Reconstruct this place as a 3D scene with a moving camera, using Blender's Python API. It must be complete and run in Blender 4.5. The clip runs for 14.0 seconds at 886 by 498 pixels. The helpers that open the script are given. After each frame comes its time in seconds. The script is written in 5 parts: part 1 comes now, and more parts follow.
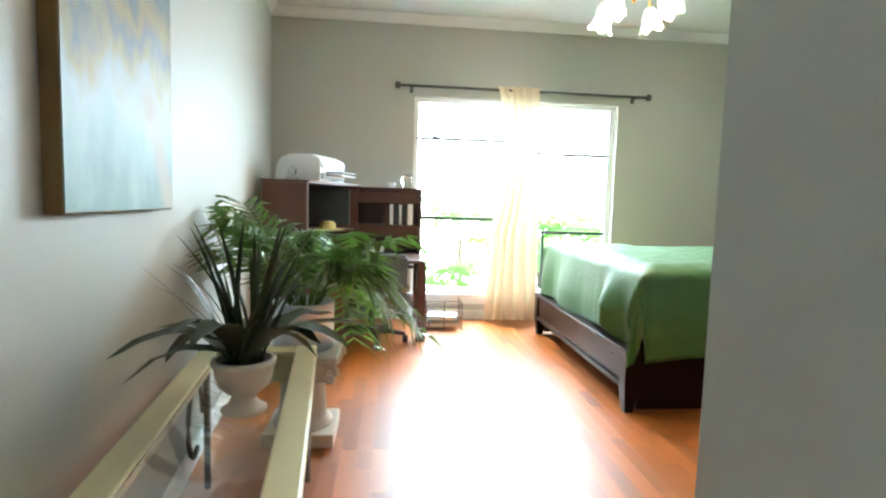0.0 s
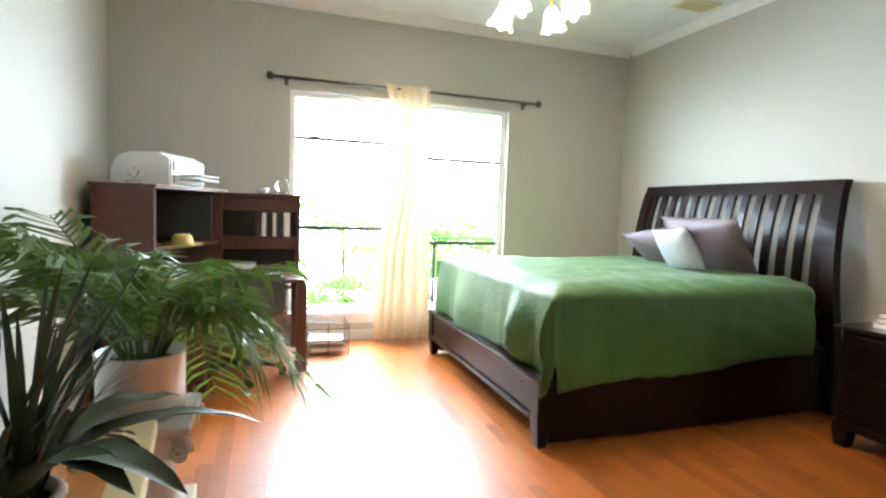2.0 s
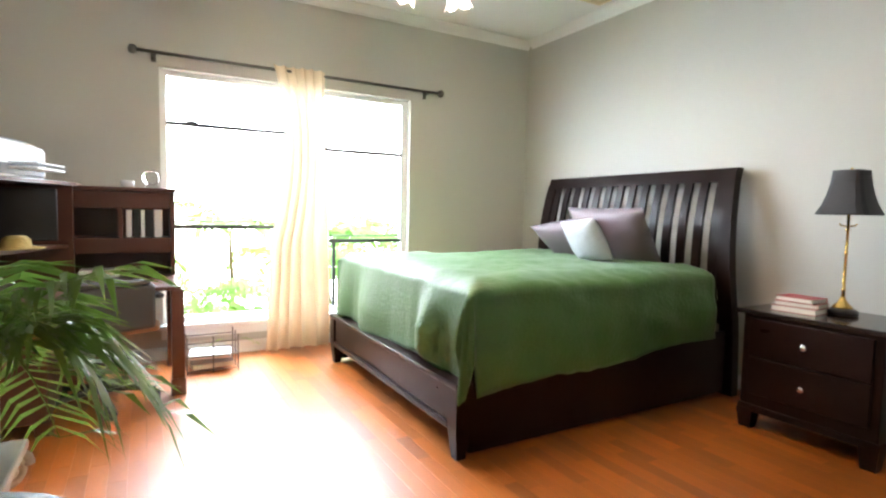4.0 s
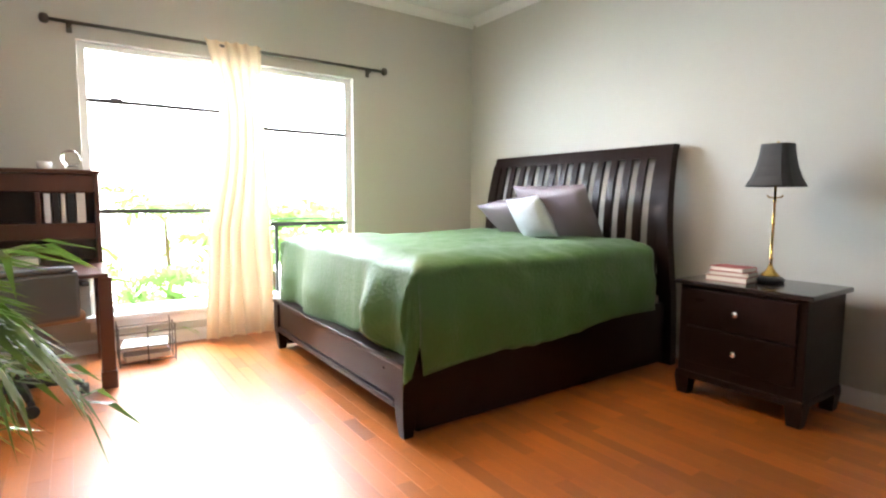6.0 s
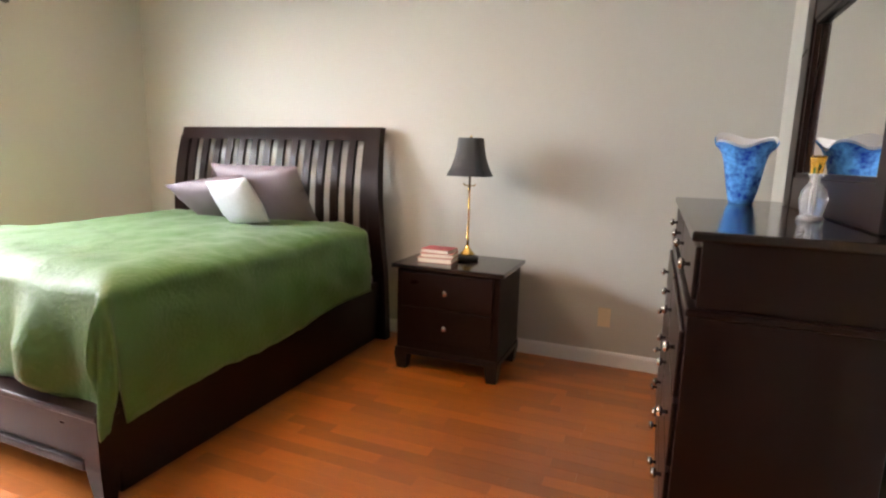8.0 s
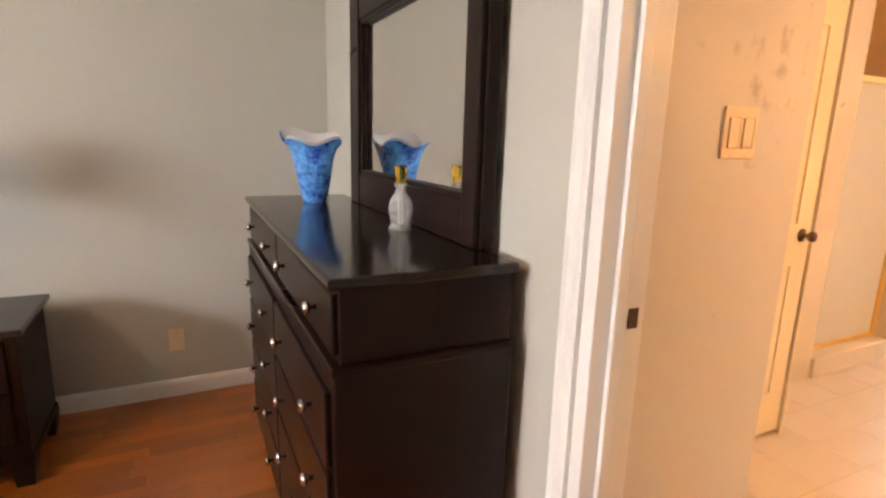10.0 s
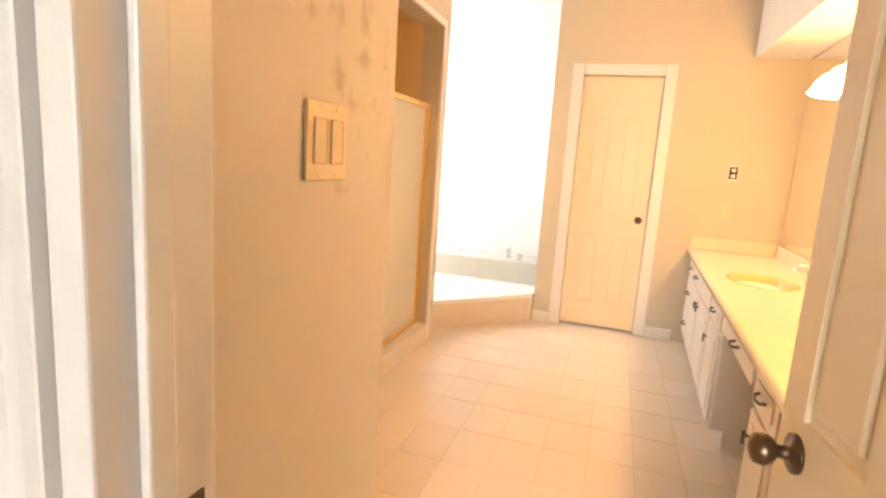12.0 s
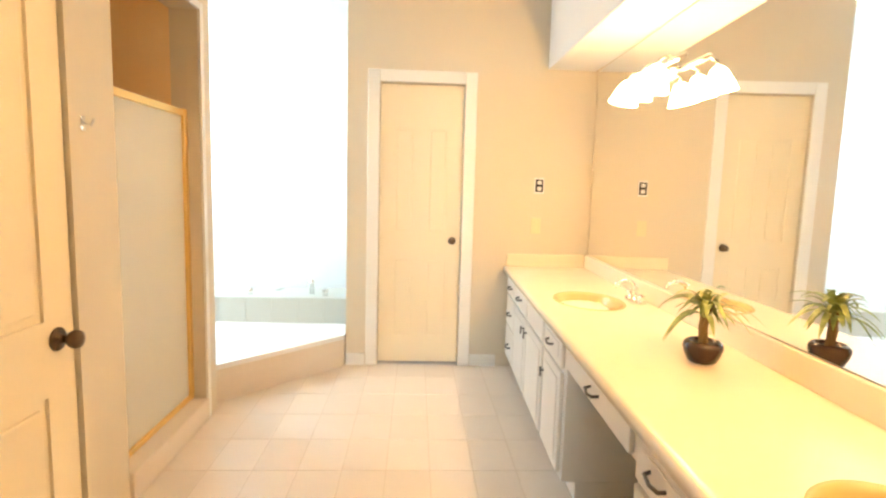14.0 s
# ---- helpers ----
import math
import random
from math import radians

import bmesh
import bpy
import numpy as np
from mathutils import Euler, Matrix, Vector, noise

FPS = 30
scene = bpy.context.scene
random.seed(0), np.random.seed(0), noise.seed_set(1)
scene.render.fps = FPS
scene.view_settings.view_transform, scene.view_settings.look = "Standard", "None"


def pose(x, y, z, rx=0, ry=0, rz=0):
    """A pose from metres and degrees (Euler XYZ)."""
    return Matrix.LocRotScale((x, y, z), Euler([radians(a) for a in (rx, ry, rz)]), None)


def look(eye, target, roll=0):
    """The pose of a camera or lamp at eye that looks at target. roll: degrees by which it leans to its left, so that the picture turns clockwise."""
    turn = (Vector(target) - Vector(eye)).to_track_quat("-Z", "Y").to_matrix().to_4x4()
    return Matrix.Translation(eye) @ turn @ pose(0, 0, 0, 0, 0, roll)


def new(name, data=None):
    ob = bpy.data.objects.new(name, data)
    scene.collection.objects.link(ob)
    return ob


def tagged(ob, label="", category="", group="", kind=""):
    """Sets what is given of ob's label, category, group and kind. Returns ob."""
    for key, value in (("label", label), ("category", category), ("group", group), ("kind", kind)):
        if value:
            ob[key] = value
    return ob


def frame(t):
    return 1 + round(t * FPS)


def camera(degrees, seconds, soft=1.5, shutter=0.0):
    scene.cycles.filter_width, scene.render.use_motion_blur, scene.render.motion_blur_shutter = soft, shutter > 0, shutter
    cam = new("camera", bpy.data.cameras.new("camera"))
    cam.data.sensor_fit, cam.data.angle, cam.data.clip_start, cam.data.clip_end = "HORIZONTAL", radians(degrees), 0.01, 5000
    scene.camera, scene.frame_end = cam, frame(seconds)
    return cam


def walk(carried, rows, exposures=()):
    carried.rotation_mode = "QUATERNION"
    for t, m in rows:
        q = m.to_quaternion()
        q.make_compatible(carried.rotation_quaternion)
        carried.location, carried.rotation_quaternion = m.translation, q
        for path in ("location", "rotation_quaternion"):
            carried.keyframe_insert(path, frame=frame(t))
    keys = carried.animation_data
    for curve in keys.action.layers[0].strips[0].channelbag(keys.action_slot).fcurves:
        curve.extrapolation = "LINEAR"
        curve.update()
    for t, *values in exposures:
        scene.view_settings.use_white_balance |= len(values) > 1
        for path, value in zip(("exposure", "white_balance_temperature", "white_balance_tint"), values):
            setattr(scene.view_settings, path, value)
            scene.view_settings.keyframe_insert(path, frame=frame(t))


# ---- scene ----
cam = camera(79.9, 14.0, soft=2.35)
PATH = [
    (0, (1.675, 1.905, 1.055), (1.877, 3.887, 0.883), 1.7),
    (0.5, (1.691, 2.038, 1.068), (1.942, 4.016, 0.901), 2.5),
    (1, (1.682, 2.149, 1.07), (2.045, 4.11, 0.917), 2.2),
    (1.5, (1.658, 2.253, 1.087), (2.172, 4.18, 0.937), 2.1),
    (2, (1.679, 2.331, 1.104), (2.324, 4.218, 0.955), 2.0),
    (2.5, (1.725, 2.413, 1.109), (2.48, 4.26, 0.966), 1.7),
    (3, (1.75, 2.494, 1.098), (2.603, 4.297, 0.961), 1.4),
    (5.5, (1.767, 2.621, 1.015), (2.863, 4.285, 0.851), 0.7),
    (6, (1.809, 2.602, 1.016), (2.948, 4.236, 0.826), 0.3),
    (6.5, (1.839, 2.605, 1.08), (3.078, 4.153, 0.817), 0.2),
    (7, (1.797, 2.655, 1.107), (3.239, 4.01, 0.816), 0.7),
    (9.5, (2.093, 3.035, 1.283), (3.991, 2.551, 0.878), 1.9),
    (10, (2.214, 2.992, 1.291), (3.968, 2.125, 0.877), 1.6),
    (10.5, (2.321, 2.935, 1.297), (3.841, 1.699, 0.894), 1.9),
    (11, (2.453, 2.87, 1.299), (3.628, 1.299, 0.913), 2.5),
    (11.5, (2.534, 2.738, 1.293), (3.401, 0.972, 0.937), 3.4),
    (12, (2.586, 2.582, 1.302), (3.187, 0.703, 0.971), 3.8),
    (12.5, (2.621, 2.407, 1.308), (2.986, 0.462, 1.02), 2.4),
    (13, (2.679, 2.287, 1.325), (2.823, 0.31, 1.056), 2.0),
    (13.5, (2.662, 2.094, 1.309), (2.658, 0.108, 1.07), 1.7),
    (14, (2.666, 1.942, 1.311), (2.564, -0.042, 1.082), 1.6),
]
walk(cam, [(t, look(eye, target, roll)) for t, eye, target, roll in PATH], [(0, 0.5, 5850, 7), (3, 0.45, 6250, 18), (7, 0.42, 6650, 24), (9.5, 0.32, 7650, 33), (10.5, 0.2, 7700, 30), (11.5, 0.2, 7700, 24), (12.2, 0.24, 7700, 22), (13, 0.28, 6600, 12), (14, 0.28, 6150, 6)])

# ---- light and exposure ----
world = bpy.data.worlds.new("sky")
scene.world = world
world.use_nodes = True
wn = world.node_tree
bg = wn.nodes["Background"]
sky = wn.nodes.new("ShaderNodeTexSky")
sky.sky_type = "NISHITA"
sky.sun_disc = False
sky.sun_elevation, sky.sun_rotation = radians(38), radians(75)
wn.links.new(sky.outputs[0], bg.inputs[0])
bg.inputs[1].default_value = 0.12


def lamp(name, kind, m, power, colour, size=0.1, size_y=None):
    data = bpy.data.lights.new(name, kind)
    data.energy, data.color = power, colour
    if kind == "AREA":
        data.shape = "RECTANGLE"
        data.size, data.size_y = size, size_y or size
    elif kind == "SUN":
        data.angle = radians(size)
    else:
        data.shadow_soft_size = size
    ob = new(name, data)
    ob.matrix_world = m
    return ob


lamp("sun", "SUN", look((0, 0, 0), (-0.80, 0.25, -0.62)), 5.0, (1.0, 0.95, 0.88), 0.5)
lamp("window_daylight", "AREA", look((2.50, 7.30, 2.05), (3.05, 4.7, 0.0)), 420, (0.74, 0.92, 1.0), 2.4, 1.3)
lamp("bath_window_daylight", "AREA", look((4.92, -2.0, 1.6), (3.2, -2.5, 1.5)), 58, (0.82, 0.92, 1.0), 0.8, 1.3)

# ---- materials ----


def rgb(c):
    return (c[0], c[1], c[2], 1.0)


def mat(name, colour, rough=0.5, metal=0.0, var=0.12, scale=6.0, fine=90.0, bump=0.05, spec=0.5, second=None, stretch=(1, 1, 1), coat=0.0, per_piece=0.0, contrast=0.0):
    """A procedural surface: two scales of noise in colour and roughness, and fine relief."""
    m = bpy.data.materials.new(name)
    m.use_nodes = True
    n, l = m.node_tree.nodes, m.node_tree.links
    b = n["Principled BSDF"]
    tc = n.new("ShaderNodeTexCoord")
    mp = n.new("ShaderNodeMapping")
    mp.inputs["Scale"].default_value = stretch
    l.new(tc.outputs["Object"], mp.inputs[0])
    big, small = n.new("ShaderNodeTexNoise"), n.new("ShaderNodeTexNoise")
    for t, s, d in ((big, scale, 3), (small, fine, 4)):
        t.inputs["Scale"].default_value = s
        t.inputs["Detail"].default_value = d
        l.new(mp.outputs[0], t.inputs["Vector"])
    ramp = n.new("ShaderNodeMix")
    ramp.data_type = "RGBA"
    dark = [max(0, c * (1 - var)) for c in colour]
    ramp.inputs[6].default_value = rgb(second or dark)
    ramp.inputs[7].default_value = rgb([min(1, c * (1 + var * 0.6)) for c in colour])
    add = n.new("ShaderNodeMath")
    add.operation = "MULTIPLY_ADD"
    add.inputs[1].default_value = 0.4
    l.new(small.outputs["Fac"], add.inputs[0])
    half = n.new("ShaderNodeMath")
    half.operation = "MULTIPLY"
    half.inputs[1].default_value = 0.6
    l.new(big.outputs["Fac"], half.inputs[0])
    l.new(half.outputs[0], add.inputs[2])
    if contrast:
        sharp = n.new("ShaderNodeMapRange")
        sharp.inputs[1].default_value, sharp.inputs[2].default_value = 0.5 - contrast, 0.5 + contrast
        l.new(add.outputs[0], sharp.inputs[0])
        l.new(sharp.outputs[0], ramp.inputs[0])
    else:
        l.new(add.outputs[0], ramp.inputs[0])
    out = ramp.outputs[2]
    if per_piece:
        oi = n.new("ShaderNodeObjectInfo")
        geo = n.new("ShaderNodeNewGeometry")
        s2 = n.new("ShaderNodeMath")
        s2.operation = "ADD"
        l.new(oi.outputs["Random"], s2.inputs[0])
        l.new(geo.outputs["Random Per Island"], s2.inputs[1])
        fr = n.new("ShaderNodeMath")
        fr.operation = "FRACT"
        l.new(s2.outputs[0], fr.inputs[0])
        mr = n.new("ShaderNodeMapRange")
        mr.inputs[3].default_value, mr.inputs[4].default_value = 1 - per_piece, 1 + per_piece
        l.new(fr.outputs[0], mr.inputs[0])
        hs = n.new("ShaderNodeHueSaturation")
        l.new(mr.outputs[0], hs.inputs["Value"])
        l.new(out, hs.inputs["Color"])
        out = hs.outputs[0]
    l.new(out, b.inputs["Base Color"])
    rr = n.new("ShaderNodeMapRange")
    rr.inputs[3].default_value, rr.inputs[4].default_value = max(0.02, rough * 0.8), min(1, rough * 1.2)
    l.new(big.outputs["Fac"], rr.inputs[0])
    l.new(rr.outputs[0], b.inputs["Roughness"])
    b.inputs["Metallic"].default_value = metal
    b.inputs["Specular IOR Level"].default_value = spec
    b.inputs["Coat Weight"].default_value = coat
    b.inputs["Coat Roughness"].default_value = 0.12
    if bump:
        bp = n.new("ShaderNodeBump")
        bp.inputs["Strength"].default_value = bump
        bp.inputs["Distance"].default_value = 0.004
        l.new(small.outputs["Fac"], bp.inputs["Height"])
        l.new(bp.outputs[0], b.inputs["Normal"])
    return m


def glow(name, colour, strength):
    m = bpy.data.materials.new(name)
    m.use_nodes = True
    b = m.node_tree.nodes["Principled BSDF"]
    b.inputs["Base Color"].default_value = rgb((0.9, 0.88, 0.84))
    b.inputs["Emission Color"].default_value = rgb(colour)
    b.inputs["Emission Strength"].default_value = strength
    return m


def glass(name, colour=(1, 1, 1), rough=0.0, ior=1.45):
    m = bpy.data.materials.new(name)
    m.use_nodes = True
    b = m.node_tree.nodes["Principled BSDF"]
    b.inputs["Base Color"].default_value = rgb(colour)
    b.inputs["Roughness"].default_value = rough
    b.inputs["IOR"].default_value = ior
    b.inputs["Transmission Weight"].default_value = 1.0
    return m


WALL = mat("grey_green_wall_paint", (0.50, 0.495, 0.445), 0.55, var=0.05, scale=1.2, fine=220, bump=0.12)
HALLP = mat("grey_hall_paint", (0.52, 0.52, 0.48), 0.6, var=0.05, scale=1.5, fine=220, bump=0.12)
BATHP = mat("beige_bath_paint", (0.64, 0.58, 0.47), 0.5, var=0.06, scale=1.6, fine=160, bump=0.15)
CEIL = mat("white_ceiling_paint", (0.82, 0.84, 0.82), 0.8, var=0.04, fine=260, bump=0.15)
TRIM = mat("white_trim_paint", (0.80, 0.80, 0.78), 0.35, var=0.05, scale=4, bump=0.04)
DOORP = mat("cream_door_paint", (0.80, 0.71, 0.53), 0.4, var=0.06, scale=3, bump=0.06)
PLANK = mat("cherry_laminate", (0.46, 0.122, 0.009), 0.38, var=0.46, scale=3.0, fine=26, bump=0.02, stretch=(8, 1, 8), per_piece=0.27, spec=0.8, coat=0.55)
PLANK.node_tree.nodes["Principled BSDF"].inputs["Coat Roughness"].default_value = 0.40
UNDER = mat("dark_joint", (0.10, 0.05, 0.03), 0.7)
TILE = mat("cream_floor_tile", (0.70, 0.625, 0.54), 0.32, var=0.10, scale=5, fine=60, bump=0.06, per_piece=0.04)
GROUT = mat("tan_grout", (0.63, 0.55, 0.45), 0.85, var=0.2)
WALLTILE = mat("pale_green_wall_tile", (0.55, 0.58, 0.54), 0.3, var=0.06, per_piece=0.04)
ESP = mat("espresso_wood", (0.0115, 0.0042, 0.0032), 0.30, var=0.3, scale=3, fine=60, bump=0.006, stretch=(1, 1, 3), spec=0.17)
ESPTOP = mat("polished_espresso_top", (0.014, 0.008, 0.007), 0.13, var=0.3, scale=3, fine=60, bump=0.0, spec=0.38)
DESKW = mat("reddish_cherry_wood", (0.090, 0.028, 0.015), 0.32, var=0.35, scale=3, fine=50, bump=0.008, stretch=(1, 1, 4), coat=0.1)
GREEN = mat("green_woven_coverlet", (0.046, 0.138, 0.021), 0.52, var=0.24, scale=9, fine=55, bump=1.0, spec=0.7)
GREEN.node_tree.nodes["Principled BSDF"].inputs["Sheen Weight"].default_value = 0.13
GREEN.node_tree.nodes["Principled BSDF"].inputs["Sheen Roughness"].default_value = 0.4
LINEN = mat("grey_mattress_cloth", (0.35, 0.35, 0.37), 0.9, var=0.15, bump=0.3, spec=0.2)
PLUM = mat("taupe_plum_satin", (0.16, 0.12, 0.14), 0.5, var=0.25, scale=8, bump=0.2)
SILVER_CLOTH = mat("silver_blue_cushion_cloth", (0.46, 0.47, 0.52), 0.5, var=0.25, scale=14, fine=60, bump=0.3)
IVORY = mat("ivory_stone", (0.66, 0.58, 0.48), 0.7, var=0.2, scale=10, bump=0.25)
CREAM = mat("cream_lacquer", (0.74, 0.66, 0.40), 0.35, var=0.08, scale=5, bump=0.04)
STEEL = mat("brushed_steel", (0.62, 0.66, 0.70), 0.34, 0.6, var=0.12, scale=3, fine=60, bump=0.05, stretch=(10, 10, 1))
NICKEL = mat("polished_nickel", (0.75, 0.74, 0.72), 0.15, 1.0, var=0.05, bump=0)
CHROME = mat("chrome", (0.85, 0.85, 0.85), 0.06, 1.0, var=0.03, bump=0)
PEWTER = mat("dark_pewter", (0.14, 0.13, 0.12), 0.35, 0.9, var=0.2, bump=0.05)
SHOWER_BRASS = mat("satin_shower_brass", (0.86, 0.62, 0.25), 0.38, 1.0, var=0.1, bump=0.02)
BRASS = mat("polished_brass", (0.72, 0.47, 0.14), 0.22, 1.0, var=0.12, bump=0.02)
BRONZE = mat("antique_bronze", (0.16, 0.11, 0.07), 0.32, 0.9, var=0.4, scale=20, bump=0.08)
BLACK = mat("black_plastic", (0.02, 0.02, 0.022), 0.4, var=0.2, bump=0.05)
BLACKCLOTH = mat("black_silk_shade", (0.013, 0.013, 0.015), 0.6, var=0.25, fine=200, bump=0.2)
WHITEP = mat("white_plastic", (0.78, 0.79, 0.80), 0.35, var=0.04, bump=0.02)
GREYP = mat("grey_plastic", (0.25, 0.27, 0.30), 0.35, var=0.08, bump=0.02)
DARKAL = mat("dark_aluminium", (0.06, 0.065, 0.07), 0.5, var=0.1, bump=0.02)
TAN = mat("tan_upholstery", (0.22, 0.15, 0.10), 0.7, var=0.2, bump=0.3)
PAPER = mat("book_pages", (0.72, 0.66, 0.55), 0.8, var=0.1, bump=0.1)
STRAW = mat("yellow_straw", (0.42, 0.30, 0.09), 0.8, var=0.3, scale=20, fine=160, bump=0.6)
REDBOOK = mat("red_book_cloth", (0.34, 0.05, 0.045), 0.6, var=0.15, bump=0.2)
TANBOOK = mat("rose_book_cloth", (0.42, 0.22, 0.17), 0.6, var=0.15, bump=0.2)
MIRROR = mat("mirror_silver", (0.92, 0.93, 0.92), 0.015, 1.0, var=0.0, bump=0)
GLASS = glass("clear_glass")
FROST = glass("frosted_glass", (0.86, 0.86, 0.80), 0.5)
FROST.node_tree.nodes["Principled BSDF"].inputs["Transmission Weight"].default_value = 0.45
TABLEGLASS = glass("table_glass", (0.85, 0.92, 0.90), 0.0)
BASIN = mat("tan_cultured_marble", (0.66, 0.46, 0.22), 0.16, var=0.08, scale=5, fine=30, bump=0.0)
COUNTER = mat("cream_cultured_marble", (0.82, 0.74, 0.57), 0.16, var=0.07, scale=5, fine=30, bump=0.0, spec=0.5)
CABP = mat("white_cabinet_paint", (0.76, 0.74, 0.70), 0.35, var=0.06, scale=4, bump=0.05)
TUBM = mat("white_tub_acrylic", (0.82, 0.83, 0.83), 0.18, var=0.03, bump=0)
SHOWERW = mat("tan_shower_wall", (0.92, 0.70, 0.42), 0.22, var=0.08, scale=4, bump=0.05)
LEAF = mat("palm_leaf", (0.068, 0.125, 0.020), 0.30, var=0.5, scale=9, fine=60, bump=0.1, spec=0.5)
LEAFD = mat("dark_silk_leaf", (0.030, 0.048, 0.013), 0.48, var=0.5, scale=9, fine=60, bump=0.1, spec=0.5)
LEAFV = mat("variegated_leaf", (0.36, 0.40, 0.13), 0.4, var=0.4, scale=22, fine=60, bump=0.1, second=(0.07, 0.12, 0.03), contrast=0.2)
LEAFG = mat("garden_leaf", (0.22, 0.42, 0.10), 0.45, var=0.5, scale=9, fine=60, bump=0.1)
for _m, _c, _f in ((LEAFG, (0.34, 0.58, 0.14), 0.6), (LEAF, (0.14, 0.26, 0.04), 0.3)):
    _n, _l = _m.node_tree.nodes, _m.node_tree.links
    _t = _n.new("ShaderNodeBsdfTranslucent")
    _t.inputs[0].default_value = rgb(_c)
    _mx = _n.new("ShaderNodeMixShader")
    _mx.inputs[0].default_value = _f
    _l.new(_n["Principled BSDF"].outputs[0], _mx.inputs[1])
    _l.new(_t.outputs[0], _mx.inputs[2])
    _l.new(_mx.outputs[0], _n["Material Output"].inputs[0])
BARK = mat("plant_stem", (0.22, 0.13, 0.05), 0.8, var=0.4, scale=30, bump=0.4)
SOIL = mat("dark_soil", (0.035, 0.025, 0.018), 0.95, var=0.4, scale=40, bump=0.5)
POTB = mat("brown_glazed_clay", (0.045, 0.020, 0.013), 0.18, var=0.4, scale=9, bump=0.03)
BLUEV = mat("mottled_blue_glass_paint", (0.10, 0.40, 0.80), 0.14, var=0.3, scale=24, fine=70, bump=0.02, second=(0.006, 0.045, 0.36), contrast=0.14)
WHITEG = mat("white_vase_lining", (0.75, 0.76, 0.78), 0.2, var=0.05, bump=0)
BOTTLEG = glass("thick_bottle_glass", (0.95, 0.97, 1.0), 0.22)
BOTTLEG.node_tree.nodes["Principled BSDF"].inputs["Transmission Weight"].default_value = 0.75
AMBER = glass("amber_stopper", (1.0, 0.55, 0.08))
ALMOND = mat("almond_plate", (0.76, 0.63, 0.43), 0.4, var=0.05, bump=0.02)
BULB = glow("lit_bath_globe", (1.0, 0.56, 0.21), 49.0)
BULB2 = glow("lit_chandelier_tulip", (1.0, 0.82, 0.60), 6.0)
# emission stands in for the daylit distance, and lights the room through the panes
OUTSIDE = glow("glowing_garden_backdrop", (0.93, 1.0, 0.98), 8.0)
SHEER = bpy.data.materials.new("sheer_cream_curtain")
SHEER.use_nodes = True
_n, _l = SHEER.node_tree.nodes, SHEER.node_tree.links
_b = _n["Principled BSDF"]
_b.inputs["Base Color"].default_value = rgb((0.80, 0.66, 0.47))
_b.inputs["Roughness"].default_value = 0.9
_t = _n.new("ShaderNodeBsdfTranslucent")
_t.inputs[0].default_value = rgb((0.82, 0.69, 0.52))
_mx = _n.new("ShaderNodeMixShader")
_mx.inputs[0].default_value = 0.10
_l.new(_b.outputs[0], _mx.inputs[1])
_l.new(_t.outputs[0], _mx.inputs[2])
_l.new(_mx.outputs[0], _n["Material Output"].inputs[0])

# ---- building helpers ----


def box(bm, x0, x1, y0, y1, z0, z1, bev=0.0):
    g = bmesh.ops.create_cube(bm, size=1.0)
    vs = g["verts"]
    for v in vs:
        v.co = Vector((x0 + (v.co.x + 0.5) * (x1 - x0), y0 + (v.co.y + 0.5) * (y1 - y0), z0 + (v.co.z + 0.5) * (z1 - z0)))
    if bev:
        es = list({e for v in vs for e in v.link_edges})
        bmesh.ops.bevel(bm, geom=es, offset=bev, segments=2, affect="EDGES", profile=0.5)
    return bm


def boxes(*specs, bev=0.0):
    bm = bmesh.new()
    for s in specs:
        box(bm, *s, bev=bev)
    return bm


def lathe(profile, seg=24, cx=0.0, cy=0.0, flute=0.0, flutes=0, bm=None):
    """A turned solid from (radius, height) pairs, with optional gadroons."""
    bm = bm or bmesh.new()
    rings = []
    for r, z in profile:
        ring = []
        for i in range(seg):
            a = 2 * math.pi * i / seg
            k = r * (1 + flute * abs(math.cos(a * flutes / 2))) if flutes else r
            ring.append(bm.verts.new((cx + k * math.cos(a), cy + k * math.sin(a), z)))
        rings.append(ring)
    for a, b in zip(rings, rings[1:]):
        for i in range(seg):
            j = (i + 1) % seg
            bm.faces.new((a[i], a[j], b[j], b[i]))
    bm.faces.new(list(reversed(rings[0])))
    bm.faces.new(rings[-1])
    return bm


def tube(points, radius, seg=8, bm=None, taper=None):
    """A round bar along a line of points."""
    bm = bm or bmesh.new()
    pts = [Vector(p) for p in points]
    rings = []
    for i, p in enumerate(pts):
        d = (pts[min(i + 1, len(pts) - 1)] - pts[max(i - 1, 0)]).normalized()
        u = d.cross(Vector((0, 0, 1)))
        if u.length < 1e-3:
            u = d.cross(Vector((0, 1, 0)))
        u.normalize()
        w = d.cross(u)
        r = radius if taper is None else radius + (taper - radius) * i / max(1, len(pts) - 1)
        rings.append([bm.verts.new(p + u * (r * math.cos(2 * math.pi * k / seg)) + w * (r * math.sin(2 * math.pi * k / seg))) for k in range(seg)])
    for a, b in zip(rings, rings[1:]):
        for k in range(seg):
            j = (k + 1) % seg
            bm.faces.new((a[k], b[k], b[j], a[j]))
    bm.faces.new(rings[0])
    bm.faces.new(list(reversed(rings[-1])))
    return bm


def mesh_of(name, bm, material, smooth=False):
    me = bpy.data.meshes.new(name)
    bmesh.ops.recalc_face_normals(bm, faces=bm.faces[:])
    bm.to_mesh(me)
    bm.free()
    me.materials.append(material)
    if smooth:
        for p in me.polygons:
            p.use_smooth = True
    return me


def setting(name, bm, material, label="", category=""):
    ob = new(name, mesh_of(name, bm, material))
    return tagged(ob, label, category, "", "structure")


